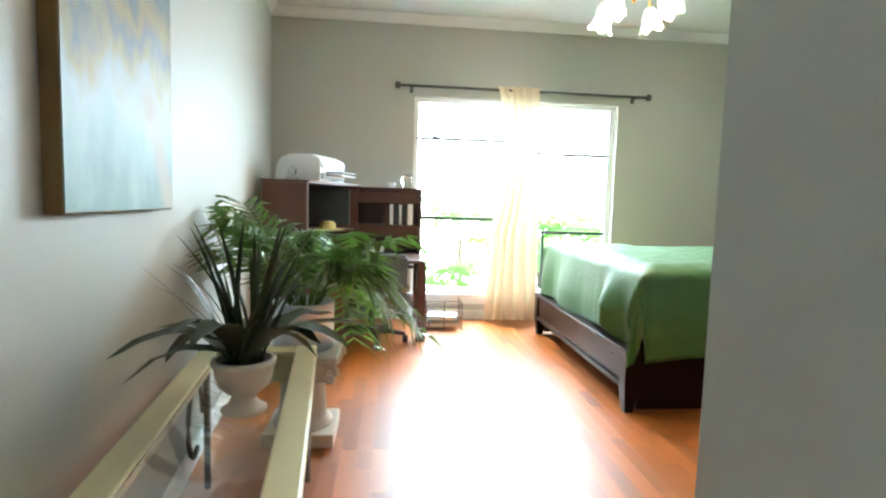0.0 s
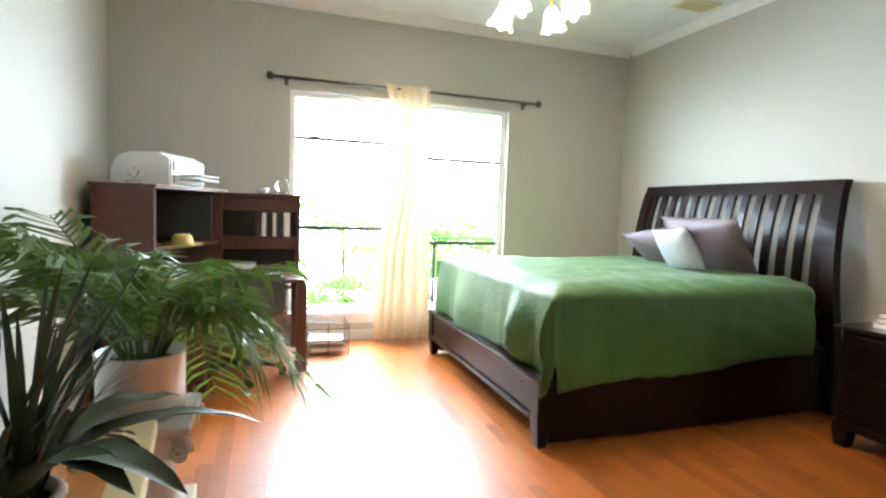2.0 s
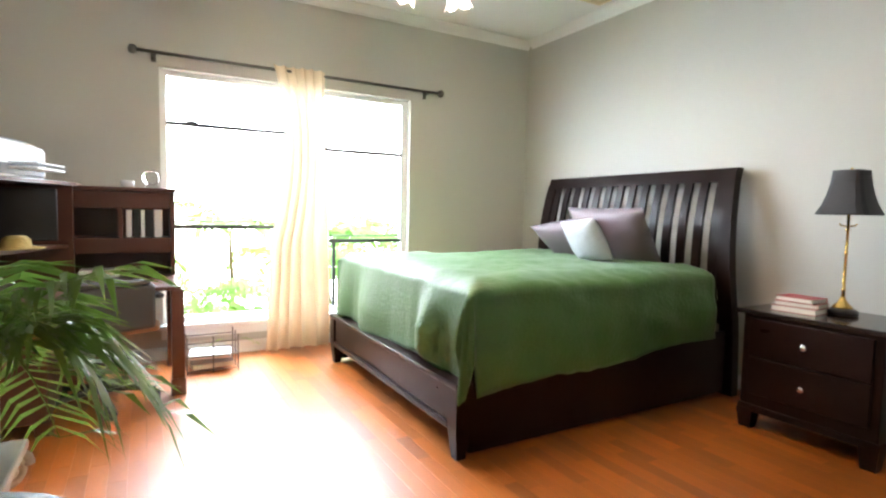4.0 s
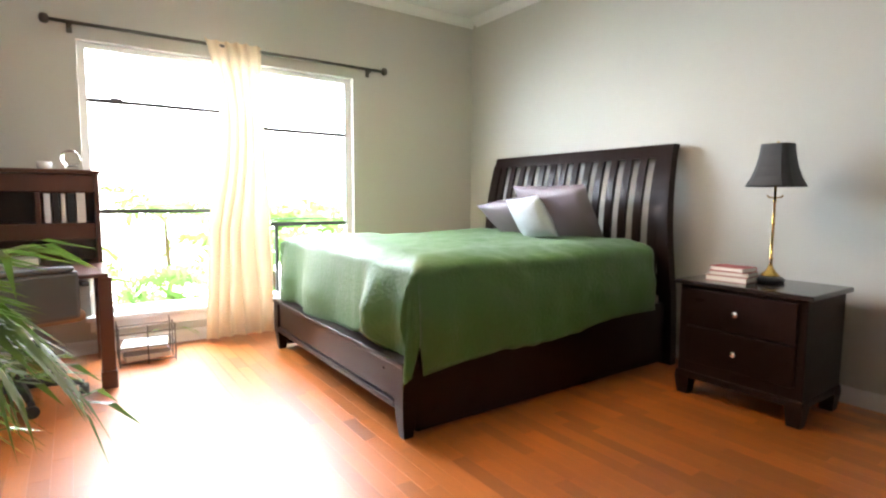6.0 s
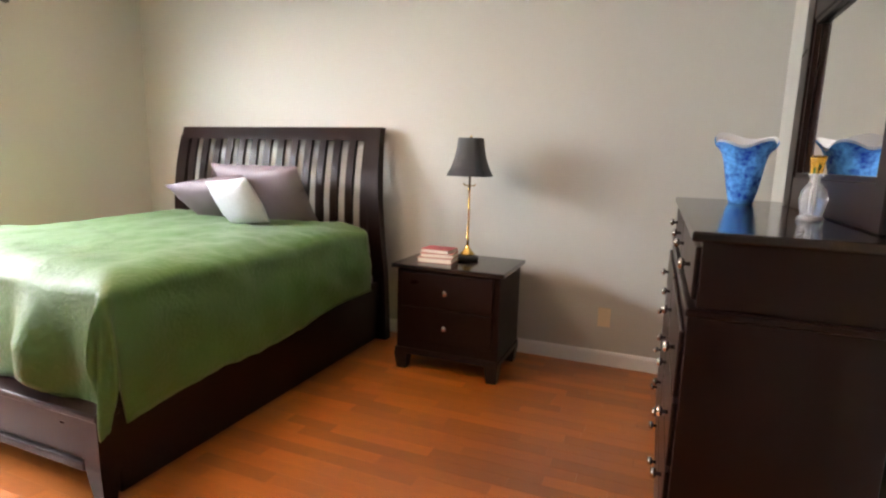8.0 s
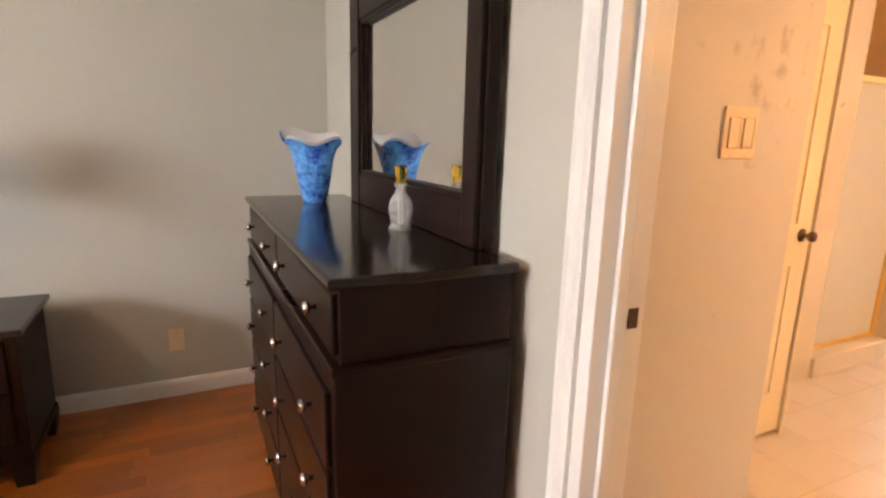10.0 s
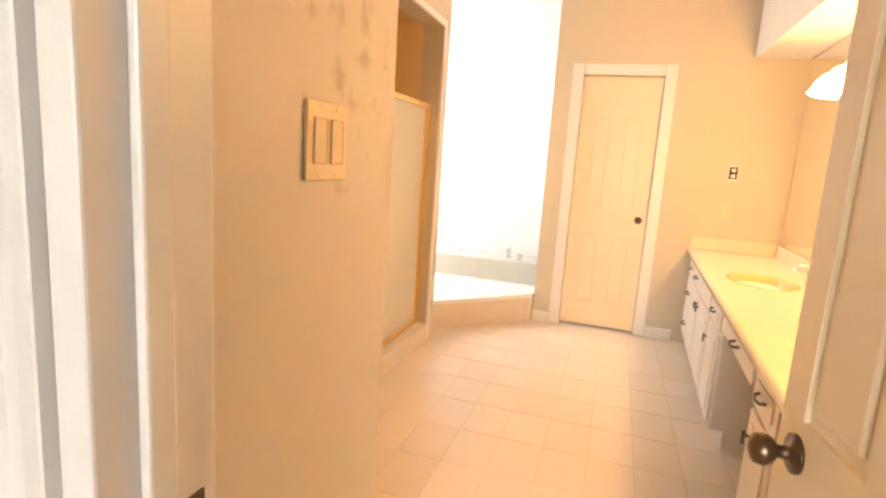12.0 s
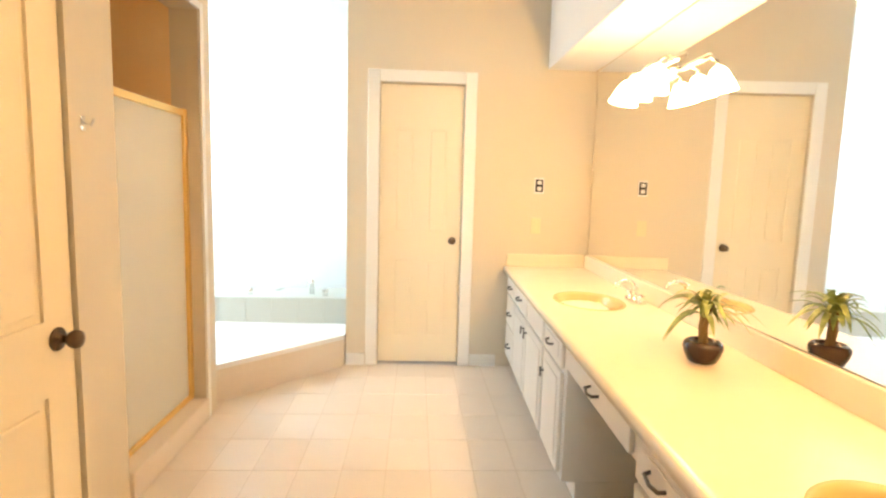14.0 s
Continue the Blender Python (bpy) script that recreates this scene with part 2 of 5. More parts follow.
def thing(name, label, category, at=(0, 0, 0), group="", turn=0.0):
    ob = new(name)
    ob.empty_display_size = 0.05
    ob.matrix_world = pose(at[0], at[1], at[2], 0, 0, turn)
    return tagged(ob, label, category, group)


def part(name, bm, material, parent, label="", smooth=False):
    ob = new(name, mesh_of(name, bm, material, smooth))
    ob.parent = parent
    if label:
        ob["label"] = label
    return ob


def piece(name, me, parent, at, turn=0.0):
    ob = new(name, me)
    ob.parent = parent
    ob.matrix_basis = pose(at[0], at[1], at[2], 0, 0, turn)
    return ob


def solo(name, bm, material, label, category, at=(0, 0, 0), turn=0.0, smooth=False, group=""):
    ob = new(name, mesh_of(name, bm, material, smooth))
    ob.matrix_world = pose(at[0], at[1], at[2], 0, 0, turn)
    return tagged(ob, label, category, group)


# ---- plan ----
XL, XE, YS, YW, ZC = 0.64, 4.96, 2.31, 6.66, 2.67
WX0, WX1, WZ0, WZ1 = 1.870, 3.732, 0.242, 1.987
HX, HY = 2.0, 1.68
BF, BC, BM = -1.868, 2.80, 1.42
LTURN = 6.07


def left_x(y):
    """The west wall runs slightly askew."""
    return 0.64 + (YW - y) * 0.1063


def slab(points, z0, z1):
    bm = bmesh.new()
    lo = [bm.verts.new((x, y, z0)) for x, y in points]
    hi = [bm.verts.new((x, y, z1)) for x, y in points]
    n = len(points)
    for i in range(n):
        j = (i + 1) % n
        bm.faces.new((lo[i], lo[j], hi[j], hi[i]))
    bm.faces.new(list(reversed(lo)))
    bm.faces.new(hi)
    return bm


# ---- bedroom shell ----
setting("wall_west", slab(((left_x(YW), YW), (left_x(YW) - 0.12, YW), (left_x(HY) - 0.12, HY - 0.1), (left_x(HY - 0.1), HY - 0.1)), 0, ZC), WALL, "pale grey-green painted bedroom wall", "wall")
setting("wall_east", boxes((XE, XE + 0.12, YS, YW, 0, ZC)), WALL, "grey-green painted wall behind the bed", "wall")
setting("wall_north", boxes((XL - 0.12, WX0, YW, YW + 0.14, 0, ZC), (WX1, XE + 0.12, YW, YW + 0.14, 0, ZC), (WX0, WX1, YW, YW + 0.14, 0, WZ0), (WX0, WX1, YW, YW + 0.14, WZ1, ZC)), WALL, "grey-green painted wall with two windows", "wall")
JW, JE, JZ = 2.23, 2.952, 2.08
setting("wall_south", boxes((HX + 0.1, JW, YS - 0.12, YS, 0, ZC), (JE, XE + 0.12, YS - 0.12, YS, 0, ZC), (JW, JE, YS - 0.12, YS, JZ, ZC)), WALL, "grey-green wall with the bathroom doorway", "wall")
setting("wall_hall_east", boxes((HX, HX + 0.1, HY, 2.407, 0, ZC)), HALLP, "shaded grey entry wall beside the bedroom", "wall")
setting("wall_hall_back", boxes((XL, HX + 0.1, HY - 0.1, HY, 0, ZC)), HALLP, "plain grey entry wall", "wall")
setting("ceiling", boxes((XL - 0.12, XE + 0.12, YS - 0.12, YW + 0.14, ZC, ZC + 0.1), (XL - 0.12, HX + 0.1, HY - 0.1, YS - 0.12, ZC, ZC + 0.1)), CEIL, "white bedroom ceiling", "ceiling")
setting("floor", boxes((XL - 0.12, XE + 0.12, YS - 0.10, YW, -0.12, -0.012), (XL - 0.12, HX + 0.1, HY - 0.1, YS - 0.10, -0.12, -0.012)), UNDER, "reddish cherry strip laminate floor, glossy", "floor")


def sweep_prism(prof, p0, p1, inward):
    """A moulding: prof is (out, up) pairs, run from p0 to p1, out towards inward."""
    bm = bmesh.new()
    a, b, n = Vector(p0), Vector(p1), Vector(inward)
    r0 = [bm.verts.new(a + n * o + Vector((0, 0, u))) for o, u in prof]
    r1 = [bm.verts.new(b + n * o + Vector((0, 0, u))) for o, u in prof]
    k = len(prof)
    for i in range(k):
        j = (i + 1) % k
        bm.faces.new((r0[i], r0[j], r1[j], r1[i]))
    bm.faces.new(list(reversed(r0)))
    bm.faces.new(r1)
    return bm


CROWN = [(0.002, -0.075), (0.010, -0.075), (0.018, -0.058), (0.040, -0.036), (0.056, -0.016), (0.064, -0.012), (0.064, -0.002), (0.002, -0.002)]
BASE = [(0.002, 0.001), (0.014, 0.001), (0.014, 0.070), (0.009, 0.085), (0.002, 0.088)]
for p0, p1, n in (((XL, YW, ZC), (XE, YW, ZC), (0, -1, 0)), ((XE, YW - 0.066, ZC), (XE, YS, ZC), (-1, 0, 0)), ((left_x(HY), HY, ZC), (left_x(YW - 0.066), YW - 0.066, ZC), (0.994, 0.106, 0)), ((HX + 0.1, YS, ZC), (XE - 0.066, YS, ZC), (0, 1, 0))):
    setting("crown_trim", sweep_prism(CROWN, p0, p1, n), TRIM, "white painted crown moulding under the ceiling", "moulding")
for p0, p1, n in (((XL, YW, 0), (XE, YW, 0), (0, -1, 0)), ((XE, YW - 0.016, 0), (XE, YS, 0), (-1, 0, 0)), ((left_x(HY), HY, 0), (left_x(YW - 0.016), YW - 0.016, 0), (0.994, 0.106, 0)), ((3.025, YS, 0), (XE - 0.016, YS, 0), (0, 1, 0))):
    setting("baseboard", sweep_prism(BASE, p0, p1, n), TRIM, "white painted baseboard", "baseboard")

# doorway casing, jambs and stops
cas = [(0, 0), (0.105, 0), (0.105, 0.016), (0.09, 0.02), (0.075, 0.014), (0.03, 0.018), (0.015, 0.012), (0, 0.014)]


def casing(name, x_in, side, y, out, z1, depth=0.1):
    bm = bmesh.new()
    k = 1 if side > 0 else -1
    ring = [(x_in + k * (0.02 + o * depth / 0.105), y + out * (0.001 + d)) for o, d in cas]
    lo = [bm.verts.new((x, yy, 0.001)) for x, yy in ring]
    hi = [bm.verts.new((x, yy, z1)) for x, yy in ring]
    for i in range(len(ring)):
        j = (i + 1) % len(ring)
        bm.faces.new((lo[i], lo[j], hi[j], hi[i]))
    bm.faces.new(lo)
    bm.faces.new(hi)
    return setting(name, bm, TRIM, "white painted door casing with fluted edge", "trim")


casing("trim", JE, 1, YS, 1, JZ + 0.12, 0.05)
casing("trim", JW, -1, YS, 1, JZ + 0.12, 0.05)
setting("trim", boxes((JW - 0.02, JE + 0.02, YS + 0.001, YS + 0.016, JZ + 0.02, JZ + 0.12), bev=0.004), TRIM, "white painted door head casing", "trim")
setting("door_jamb", boxes((JE - 0.016, JE + 0.019, YS - 0.125, YS + 0.004, 0, JZ), (JE - 0.028, JE - 0.016, YS - 0.066, YS - 0.036, 0, JZ), bev=0.003), TRIM, "white painted jamb with a raised door stop", "trim")
setting("door_jamb", boxes((JW - 0.019, JW + 0.016, YS - 0.125, YS + 0.004, 0, JZ), bev=0.003), TRIM, "white painted jamb on the hinge side", "trim")
setting("door_jamb", boxes((JW + 0.016, JE - 0.016, YS - 0.125, YS + 0.004, JZ - 0.02, JZ), bev=0.003), TRIM, "white painted door head jamb", "trim")
solo("strike_plate", boxes((JE - 0.0185, JE - 0.0155, YS - 0.107, YS - 0.083, 0.932, 0.974), (JE - 0.022, JE - 0.0186, YS - 0.089, YS - 0.081, 0.940, 0.964), bev=0.001), BRONZE, "small worn bronze strike plate on the jamb", "hardware")

# ---- windows ----
wf = thing("window_1", "double white window with dark sash rails, bright garden behind", "window", (0, 0, 0))
wf["kind"] = "structure"
MX = 2.80
part("window_frame", boxes((WX0 + 0.002, WX0 + 0.045, YW + 0.05, YW + 0.11, WZ0, WZ1), (WX1 - 0.045, WX1 - 0.002, YW + 0.05, YW + 0.11, WZ0, WZ1), (MX - 0.05, MX + 0.05, YW + 0.05, YW + 0.11, WZ0, WZ1), (WX0 + 0.045, MX - 0.05, YW + 0.05, YW + 0.11, WZ1 - 0.04, WZ1 - 0.002), (MX + 0.05, WX1 - 0.045, YW + 0.05, YW + 0.11, WZ1 - 0.04, WZ1 - 0.002), (WX0 + 0.045, MX - 0.05, YW + 0.05, YW + 0.11, WZ0 + 0.002, WZ0 + 0.04), (MX + 0.05, WX1 - 0.045, YW + 0.05, YW + 0.11, WZ0 + 0.002, WZ0 + 0.04)), TRIM, wf)
part("window_sill", boxes((WX0 - 0.03, WX1 + 0.03, YW - 0.045, YW + 0.05, WZ0 - 0.03, WZ0 + 0.002), bev=0.006), TRIM, wf)
part("apron", boxes((WX0 - 0.01, WX1 + 0.01, YW - 0.016, YW - 0.001, WZ0 - 0.10, WZ0 - 0.031), bev=0.004), TRIM, wf)
for x0, x1, zs in ((WX0 + 0.045, MX - 0.05, (0.905, 1.62)), (MX + 0.05, WX1 - 0.045, (0.795, 1.52))):
    part("sash_rail", boxes((x0, x1, YW + 0.06, YW + 0.085, zs[0], zs[0] + 0.030), (x0, x1, YW + 0.085, YW + 0.1, zs[0] + 0.05, zs[0] + 0.06), bev=0.002), DARKAL, wf, "grey aluminium sash rail")
    part("sash_rail", boxes((x0, x1, YW + 0.06, YW + 0.085, zs[1], zs[1] + 0.027), (x0 + 0.12, x0 + 0.19, YW + 0.05, YW + 0.06, zs[1], zs[1] + 0.040), bev=0.002), DARKAL, wf, "thin grey sash rail with a latch")
    for z0, z1 in ((WZ0 + 0.04, zs[0]), (zs[0] + 0.030, zs[1]), (zs[1] + 0.027, WZ1 - 0.04)):
        pane = part("pane", boxes((x0, x1, YW + 0.070, YW + 0.074, z0, z1)), GLASS, wf)
        pane.visible_shadow = False
part("sash_stile", boxes((3.085, 3.112, YW + 0.06, YW + 0.085, WZ0 + 0.042, 0.794), bev=0.002), DARKAL, wf, "dark aluminium sash stile")
part("jamb_liner", boxes((WX1 - 0.052, WX1 - 0.046, YW + 0.052, YW + 0.075, 0.80, WZ1 - 0.04)), GREYP, wf, "dark grey track")

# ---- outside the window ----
# flat self-lit sheet, added in place of the sunlit garden beyond the palms
solo("backdrop", boxes((-3.0, 8.5, 9.6, 9.65, -1.0, 6.0)), OUTSIDE, "glowing sheet standing in for the over-bright garden distance", "backdrop")["kind"] = "structure"
setting("ground", boxes((-3.0, 8.5, YW + 0.14, 9.6, -0.5, -0.25)), IVORY, "pale sunlit paving outside the window", "ground")


def blade(bm, base, heading, length, width, rise, droop, seg=7, fold=0.3):
    """A strap leaf that rises, arches and droops."""
    base = Vector(base)
    d = Vector((math.cos(heading), math.sin(heading), 0))
    s = Vector((-d.y, d.x, 0))
    last = None
    for i in range(seg + 1):
        t = i / seg
        p = base + d * (length * (t * math.cos(rise) + 0.12 * t * t)) + Vector((0, 0, length * (t * math.sin(rise) - droop * t * t)))
        w = width * (0.45 + 1.5 * t) * (1 - t) ** 0.75 + 0.0008
        row = [bm.verts.new(p - s * w + Vector((0, 0, w * fold))), bm.verts.new(p), bm.verts.new(p + s * w + Vector((0, 0, w * fold)))]
        if last:
            bm.faces.new((last[0], last[1], row[1], row[0]))
            bm.faces.new((last[1], last[2], row[2], row[1]))
        last = row


def frond(bm, base, heading, length, rise, droop, rng, leaflets=20, leaf=0.2, broad=0.0095):
    """A feather palm frond: an arching rib with two rows of narrow leaflets."""
    base = Vector(base)
    d = Vector((math.cos(heading), math.sin(heading), 0))
    s = Vector((-d.y, d.x, 0))

    def at(t):
        return base + d * length * (t * math.cos(rise) + 0.15 * t * t) + Vector((0, 0, length * (t * math.sin(rise) - droop * t ** 2.2)))

    tube([at(i / 8) for i in range(9)], 0.006, 5, bm, 0.0015)
    for i in range(leaflets):
        t = 0.22 + 0.78 * i / (leaflets - 1)
        p, q = at(t), at(min(1.0, t + 0.03)) + d * 0.004
        along = (q - p).normalized()
        ln = leaf * (0.55 + 0.9 * math.sin(math.pi * min(1, t * 0.85))) * rng.uniform(0.8, 1.1)
        for k in (-1, 1):
            out = (s * k * 0.85 + along * rng.uniform(0.45, 0.8) + Vector((0, 0, rng.uniform(0.0, 0.25)))).normalized()
            side = along * broad
            m = p + out * ln * 0.5 + Vector((0, 0, -0.01))
            e = p + out * ln + Vector((0, 0, -ln * rng.uniform(0.22, 0.5)))
            a, b = bm.verts.new(p - side * 0.4), bm.verts.new(p + side * 0.4)
            c, f = bm.verts.new(m + side), bm.verts.new(m - side)
            g = bm.verts.new(e)
            bm.faces.new((a, b, c, f))
            bm.faces.new((f, c, g))


rng = random.Random(4)
for gx, gy, gh, n in ((2.15, 7.6, 0.5, 7), (2.5, 8.1, 1.05, 9), (2.75, 7.5, 0.45, 6), (3.35, 7.7, 0.75, 9), (3.7, 7.5, 0.7, 8), (1.7, 8.4, 0.6, 7), (3.05, 8.6, 0.7, 8), (2.35, 7.25, 0.25, 8), (2.05, 7.2, 0.30, 7),  (3.55, 8.0, 0.95, 10), (3.95, 7.9, 0.9, 10), (4.3, 8.5, 1.0, 9)):
    gp = thing("garden_palm", "small sunlit garden palm outside the window", "plant", (gx, gy, -0.25), "garden palms")
    part("trunk", tube([(0, 0, 0), (0.02, 0, gh * 0.5), (0, 0.02, gh)], 0.03, 7, None, 0.018), BARK, gp)
    bmp = bmesh.new()
    for i in range(n):
        frond(bmp, (0, 0.02, gh), i * 6.283 / n + rng.uniform(-0.3, 0.3), rng.uniform(0.5, 0.8), rng.uniform(0.5, 1.1), rng.uniform(0.5, 0.9), rng, 13, 0.24, 0.022)
    part("crown", bmp, LEAFG, gp)

# ---- curtain and rod ----
rod = thing("curtain_rod", "thin pewter curtain rod with small ball finials", "curtain rod", (0, 0, 0))
RY, RZ = 6.592, 2.062
part("pole", tube([(1.74, RY, RZ), (3.965, RY, RZ)], 0.011, 10), PEWTER, rod, smooth=True)
for x in (1.72, 3.985):
    part("finial", lathe([(0.004, -0.03), (0.02, -0.024), (0.027, 0), (0.02, 0.024), (0.004, 0.03)], 14, x, RY, bm=None), PEWTER, rod, smooth=True).matrix_basis = pose(0, 0, RZ)
for x in (1.84, 2.80, 3.86):
    part("bracket", boxes((x - 0.006, x + 0.006, RY, YW - 0.001, RZ - 0.02, RZ - 0.011), (x - 0.015, x + 0.015, YW - 0.008, YW - 0.001, RZ - 0.05, RZ + 0.02)), PEWTER, rod)


def curtain():
    bm = bmesh.new()
    nu, nv = 84, 30
    grid = []
    for j in range(nv + 1):
        v = j / nv
        row = []
        half = 0.195 - 0.075 * math.sin(math.pi * min(1, v * 1.6)) * (1 - v) + 0.05 * v
        cx = 2.785 + 0.05 * math.sin(math.pi * min(1, v * 1.6)) - 0.015 * v
        for i in range(nu + 1):
            u = i / nu * 2 - 1
            deep = 0.010 + 0.028 * v ** 0.6
            ph = u * 17 + 0.9 * math.sin(3 * u + 2 * v)
            y = RY - 0.016 - deep * (1 + math.sin(ph)) - 0.012 * math.sin(5 * v + 4 * u)
            x = cx + half * u + 0.008 * math.cos(ph) + 0.01 * math.sin(7 * v + u * 3) * v
            z = RZ + 0.03 - v * (RZ + 0.01) + 0.004 * math.sin(ph)
            row.append(bm.verts.new((x, y, z)))
        grid.append(row)
    for a, b in zip(grid, grid[1:]):
        for i in range(nu):
            bm.faces.new((a[i], a[i + 1], b[i + 1], b[i]))
    return bm


solo("curtain", curtain(), SHEER, "sheer cream curtain gathered between the two windows", "curtain", smooth=True)

# ---- bed ----
bed = thing("bed", "dark espresso wood bed with slatted curved headboard", "bed", (0, 0, 0))
FX, BY0, BY1, HXB = 2.89, 4.435, 6.155, 4.775


def taper_leg(x, y, top, w=0.075, low=0.045):
    bm = bmesh.new()
    vs = []
    for z, h in ((0, low), (min(0.14, top * 0.8), w), (top, w)):
        vs.append([bm.verts.new((x + a * h / 2, y + b * h / 2, z)) for a, b in ((-1, -1), (1, -1), (1, 1), (-1, 1))])
    for a, b in zip(vs, vs[1:]):
        for i in range(4):
            bm.faces.new((a[i], a[(i + 1) % 4], b[(i + 1) % 4], b[i]))
    bm.faces.new(list(reversed(vs[0])))
    bm.faces.new(vs[-1])
    return bm


for y in (BY0 + 0.04, BY1 - 0.04):
    part("leg", taper_leg(FX + 0.037, y, 0.316), ESP, bed)
part("footboard", boxes((FX + 0.012, FX + 0.055, BY0 + 0.078, BY1 - 0.078, 0.155, 0.311), bev=0.004), ESP, bed)
part("foot_rail", boxes((FX - 0.004, FX + 0.07, BY0 + 0.078, BY1 - 0.078, 0.125, 0.155), bev=0.006), ESP, bed)
part("foot_cap", boxes((FX - 0.006, FX + 0.078, BY0 - 0.004, BY1 + 0.004, 0.311, 0.336), bev=0.007), ESP, bed)
for y0, y1 in ((BY0 + 0.015, BY0 + 0.045), (BY1 - 0.045, BY1 - 0.015)):
    part("side_rail", boxes((FX + 0.075, HXB - 0.02, y0, y1, 0.02, 0.385), bev=0.004), ESP, bed)


def head_x(z):
    """The headboard curves backwards at the top."""
    t = max(0, (z - 0.45) / 0.91)
    return HXB - 0.035 * math.sin(math.pi * min(t, 1)) + 0.075 * t ** 2.2


def curved_bar(y0, y1, z0, z1, thick, lean=0.0, n=10):
    bm = bmesh.new()
    last = None
    for i in range(n + 1):
        z = z0 + (z1 - z0) * i / n
        x = head_x(z)
        k = lean * ((z - z0) / (z1 - z0)) ** 1.5
        r = [bm.verts.new(c) for c in ((x, y0 + k, z), (x + thick, y0 + k, z), (x + thick, y1 + k, z), (x, y1 + k, z))]
        if last:
            for a in range(4):
                bm.faces.new((last[a], last[(a + 1) % 4], r[(a + 1) % 4], r[a]))
        else:
            bm.faces.new(list(reversed(r)))
        last = r
    bm.faces.new(last)
    return bm


part("head_post", curved_bar(BY0 - 0.03, BY0 + 0.055, 0.0, 1.30, 0.06, 0.085, 20), ESP, bed)
part("head_post", curved_bar(BY1 - 0.055, BY1 + 0.035, 0.0, 1.30, 0.06, -0.03, 20), ESP, bed)
part("head_top_rail", curved_bar(BY0 + 0.055, BY1 - 0.005, 1.275, 1.36, 0.062, 0, 5), ESP, bed)
part("head_low_rail", curved_bar(BY0 + 0.06, BY1 - 0.06, 0.42, 0.56, 0.045, 0, 4), ESP, bed)
for i in range(14):
    y = BY0 + 0.125 + i * (BY1 - BY0 - 0.25) / 13
    part("slat", curved_bar(y - 0.027, y + 0.027, 0.55, 1.28, 0.022, (0.5 - i / 13) * 0.02, 10), ESP, bed)
solo("mattress", boxes((FX + 0.115, HXB - 0.03, BY0 + 0.07, BY1 - 0.05, 0.20, 0.722), bev=0.05), LINEN, "grey mattress showing at the foot of the bed", "mattress")


def coverlet():
    """A cloth over the mattress: flat top, hanging sides with folds, one long corner."""
    bm = bmesh.new()
    x0, x1, y0, y1, top = FX + 0.075, HXB - 0.14, BY0 + 0.03, BY1 - 0.02, 0.768
    drop_near, drop_foot, drop_far = 0.45, 0.39, 0.35
    nx, ny = 90, 90
    grid = {}
    tot_x = (x1 - x0) + drop_foot
    tot_y = (y1 - y0) + drop_near + drop_far
    for i in range(nx + 1):
        sx = -drop_foot + tot_x * i / nx
        for j in range(ny + 1):
            sy = -drop_near + tot_y * j / ny
            ox, oy = max(0, -sx), max(0, -sy) if sy < 0 else max(0, sy - (y1 - y0))
            px = x0 + max(0, sx)
            py = y0 + min(max(0, sy), y1 - y0)
            r = 0.05
            hang = max(ox, oy)
            z = top + 0.012 * math.sin(px * 5 + 1) * math.sin(py * 4) * 0.6 + 0.014 * noise.noise(Vector((px * 5, py * 5, 0))) + 0.007 * noise.noise(Vector((px * 15, py * 15, 3)))
            ez = 0.045 * max(0, 1 - min(px - x0, py - y0, y1 - py, 0.2) / 0.2) ** 2.2
            z -= ez
            fold = 0.007 * math.sin(px * 9 + 2.2 * math.sin(px * 4)) if oy and not ox else 0.0
            ffold = 0.030 * math.sin(py * 13 + 2 * math.sin(py * 3)) + 0.03 * math.exp(-((py - 4.78) / 0.07) ** 2) - 0.03 * math.exp(-((py - 4.93) / 0.06) ** 2) if ox and not oy else 0.0
            amt = min(1, hang / 0.25)
            if ox and oy and sy < 0:
                a = math.atan2(oy, ox)
                rad = 0.035 + 0.085 * min(1, hang / 0.36) * (0.5 + 0.5 * math.sin(a * 2)) + 0.022 * math.cos(a * 9) * min(1, hang / 0.25)
                px -= rad * math.cos(a) * 0.75
                py -= rad * math.sin(a) * 0.55
                z -= min(0.44, (ox + oy) * 0.64)
                z += 0.03 * math.cos(a * 5) * min(1, hang / 0.3)
            elif ox and oy:
                py += 0.03
                px -= 0.02
                z -= min(0.38, hang)
            elif ox:
                px -= 0.012 * amt + max(0.0, 0.022 + ffold) * amt
                z -= ox * (1 - 0.16 * math.exp(-((py - 4.80) / 0.10) ** 2) + 0.03 * math.sin(py * 6))
            elif oy:
                k = -1 if sy < 0 else 1
                py += k * (0.035 * amt + fold * amt + 0.014 * noise.noise(Vector((px * 6, oy * 9, 5))))
                z -= oy * (1 - 0.20 * (px - x0) / (x1 - x0) + 0.015 * math.sin(px * 7))
            grid[i, j] = bm.verts.new((px, py, z))
    for i in range(nx):
        for j in range(ny):
            q = [grid.get(k) for k in ((i, j), (i + 1, j), (i + 1, j + 1), (i, j + 1))]
            if all(q):
                bm.faces.new(q)
    return bm


cov = solo("coverlet", coverlet(), GREEN, "leaf-green woven coverlet draped over the bed with folds", "bedspread", smooth=True)
sol = cov.modifiers.new("thickness", "SOLIDIFY")
sol.thickness = 0.006


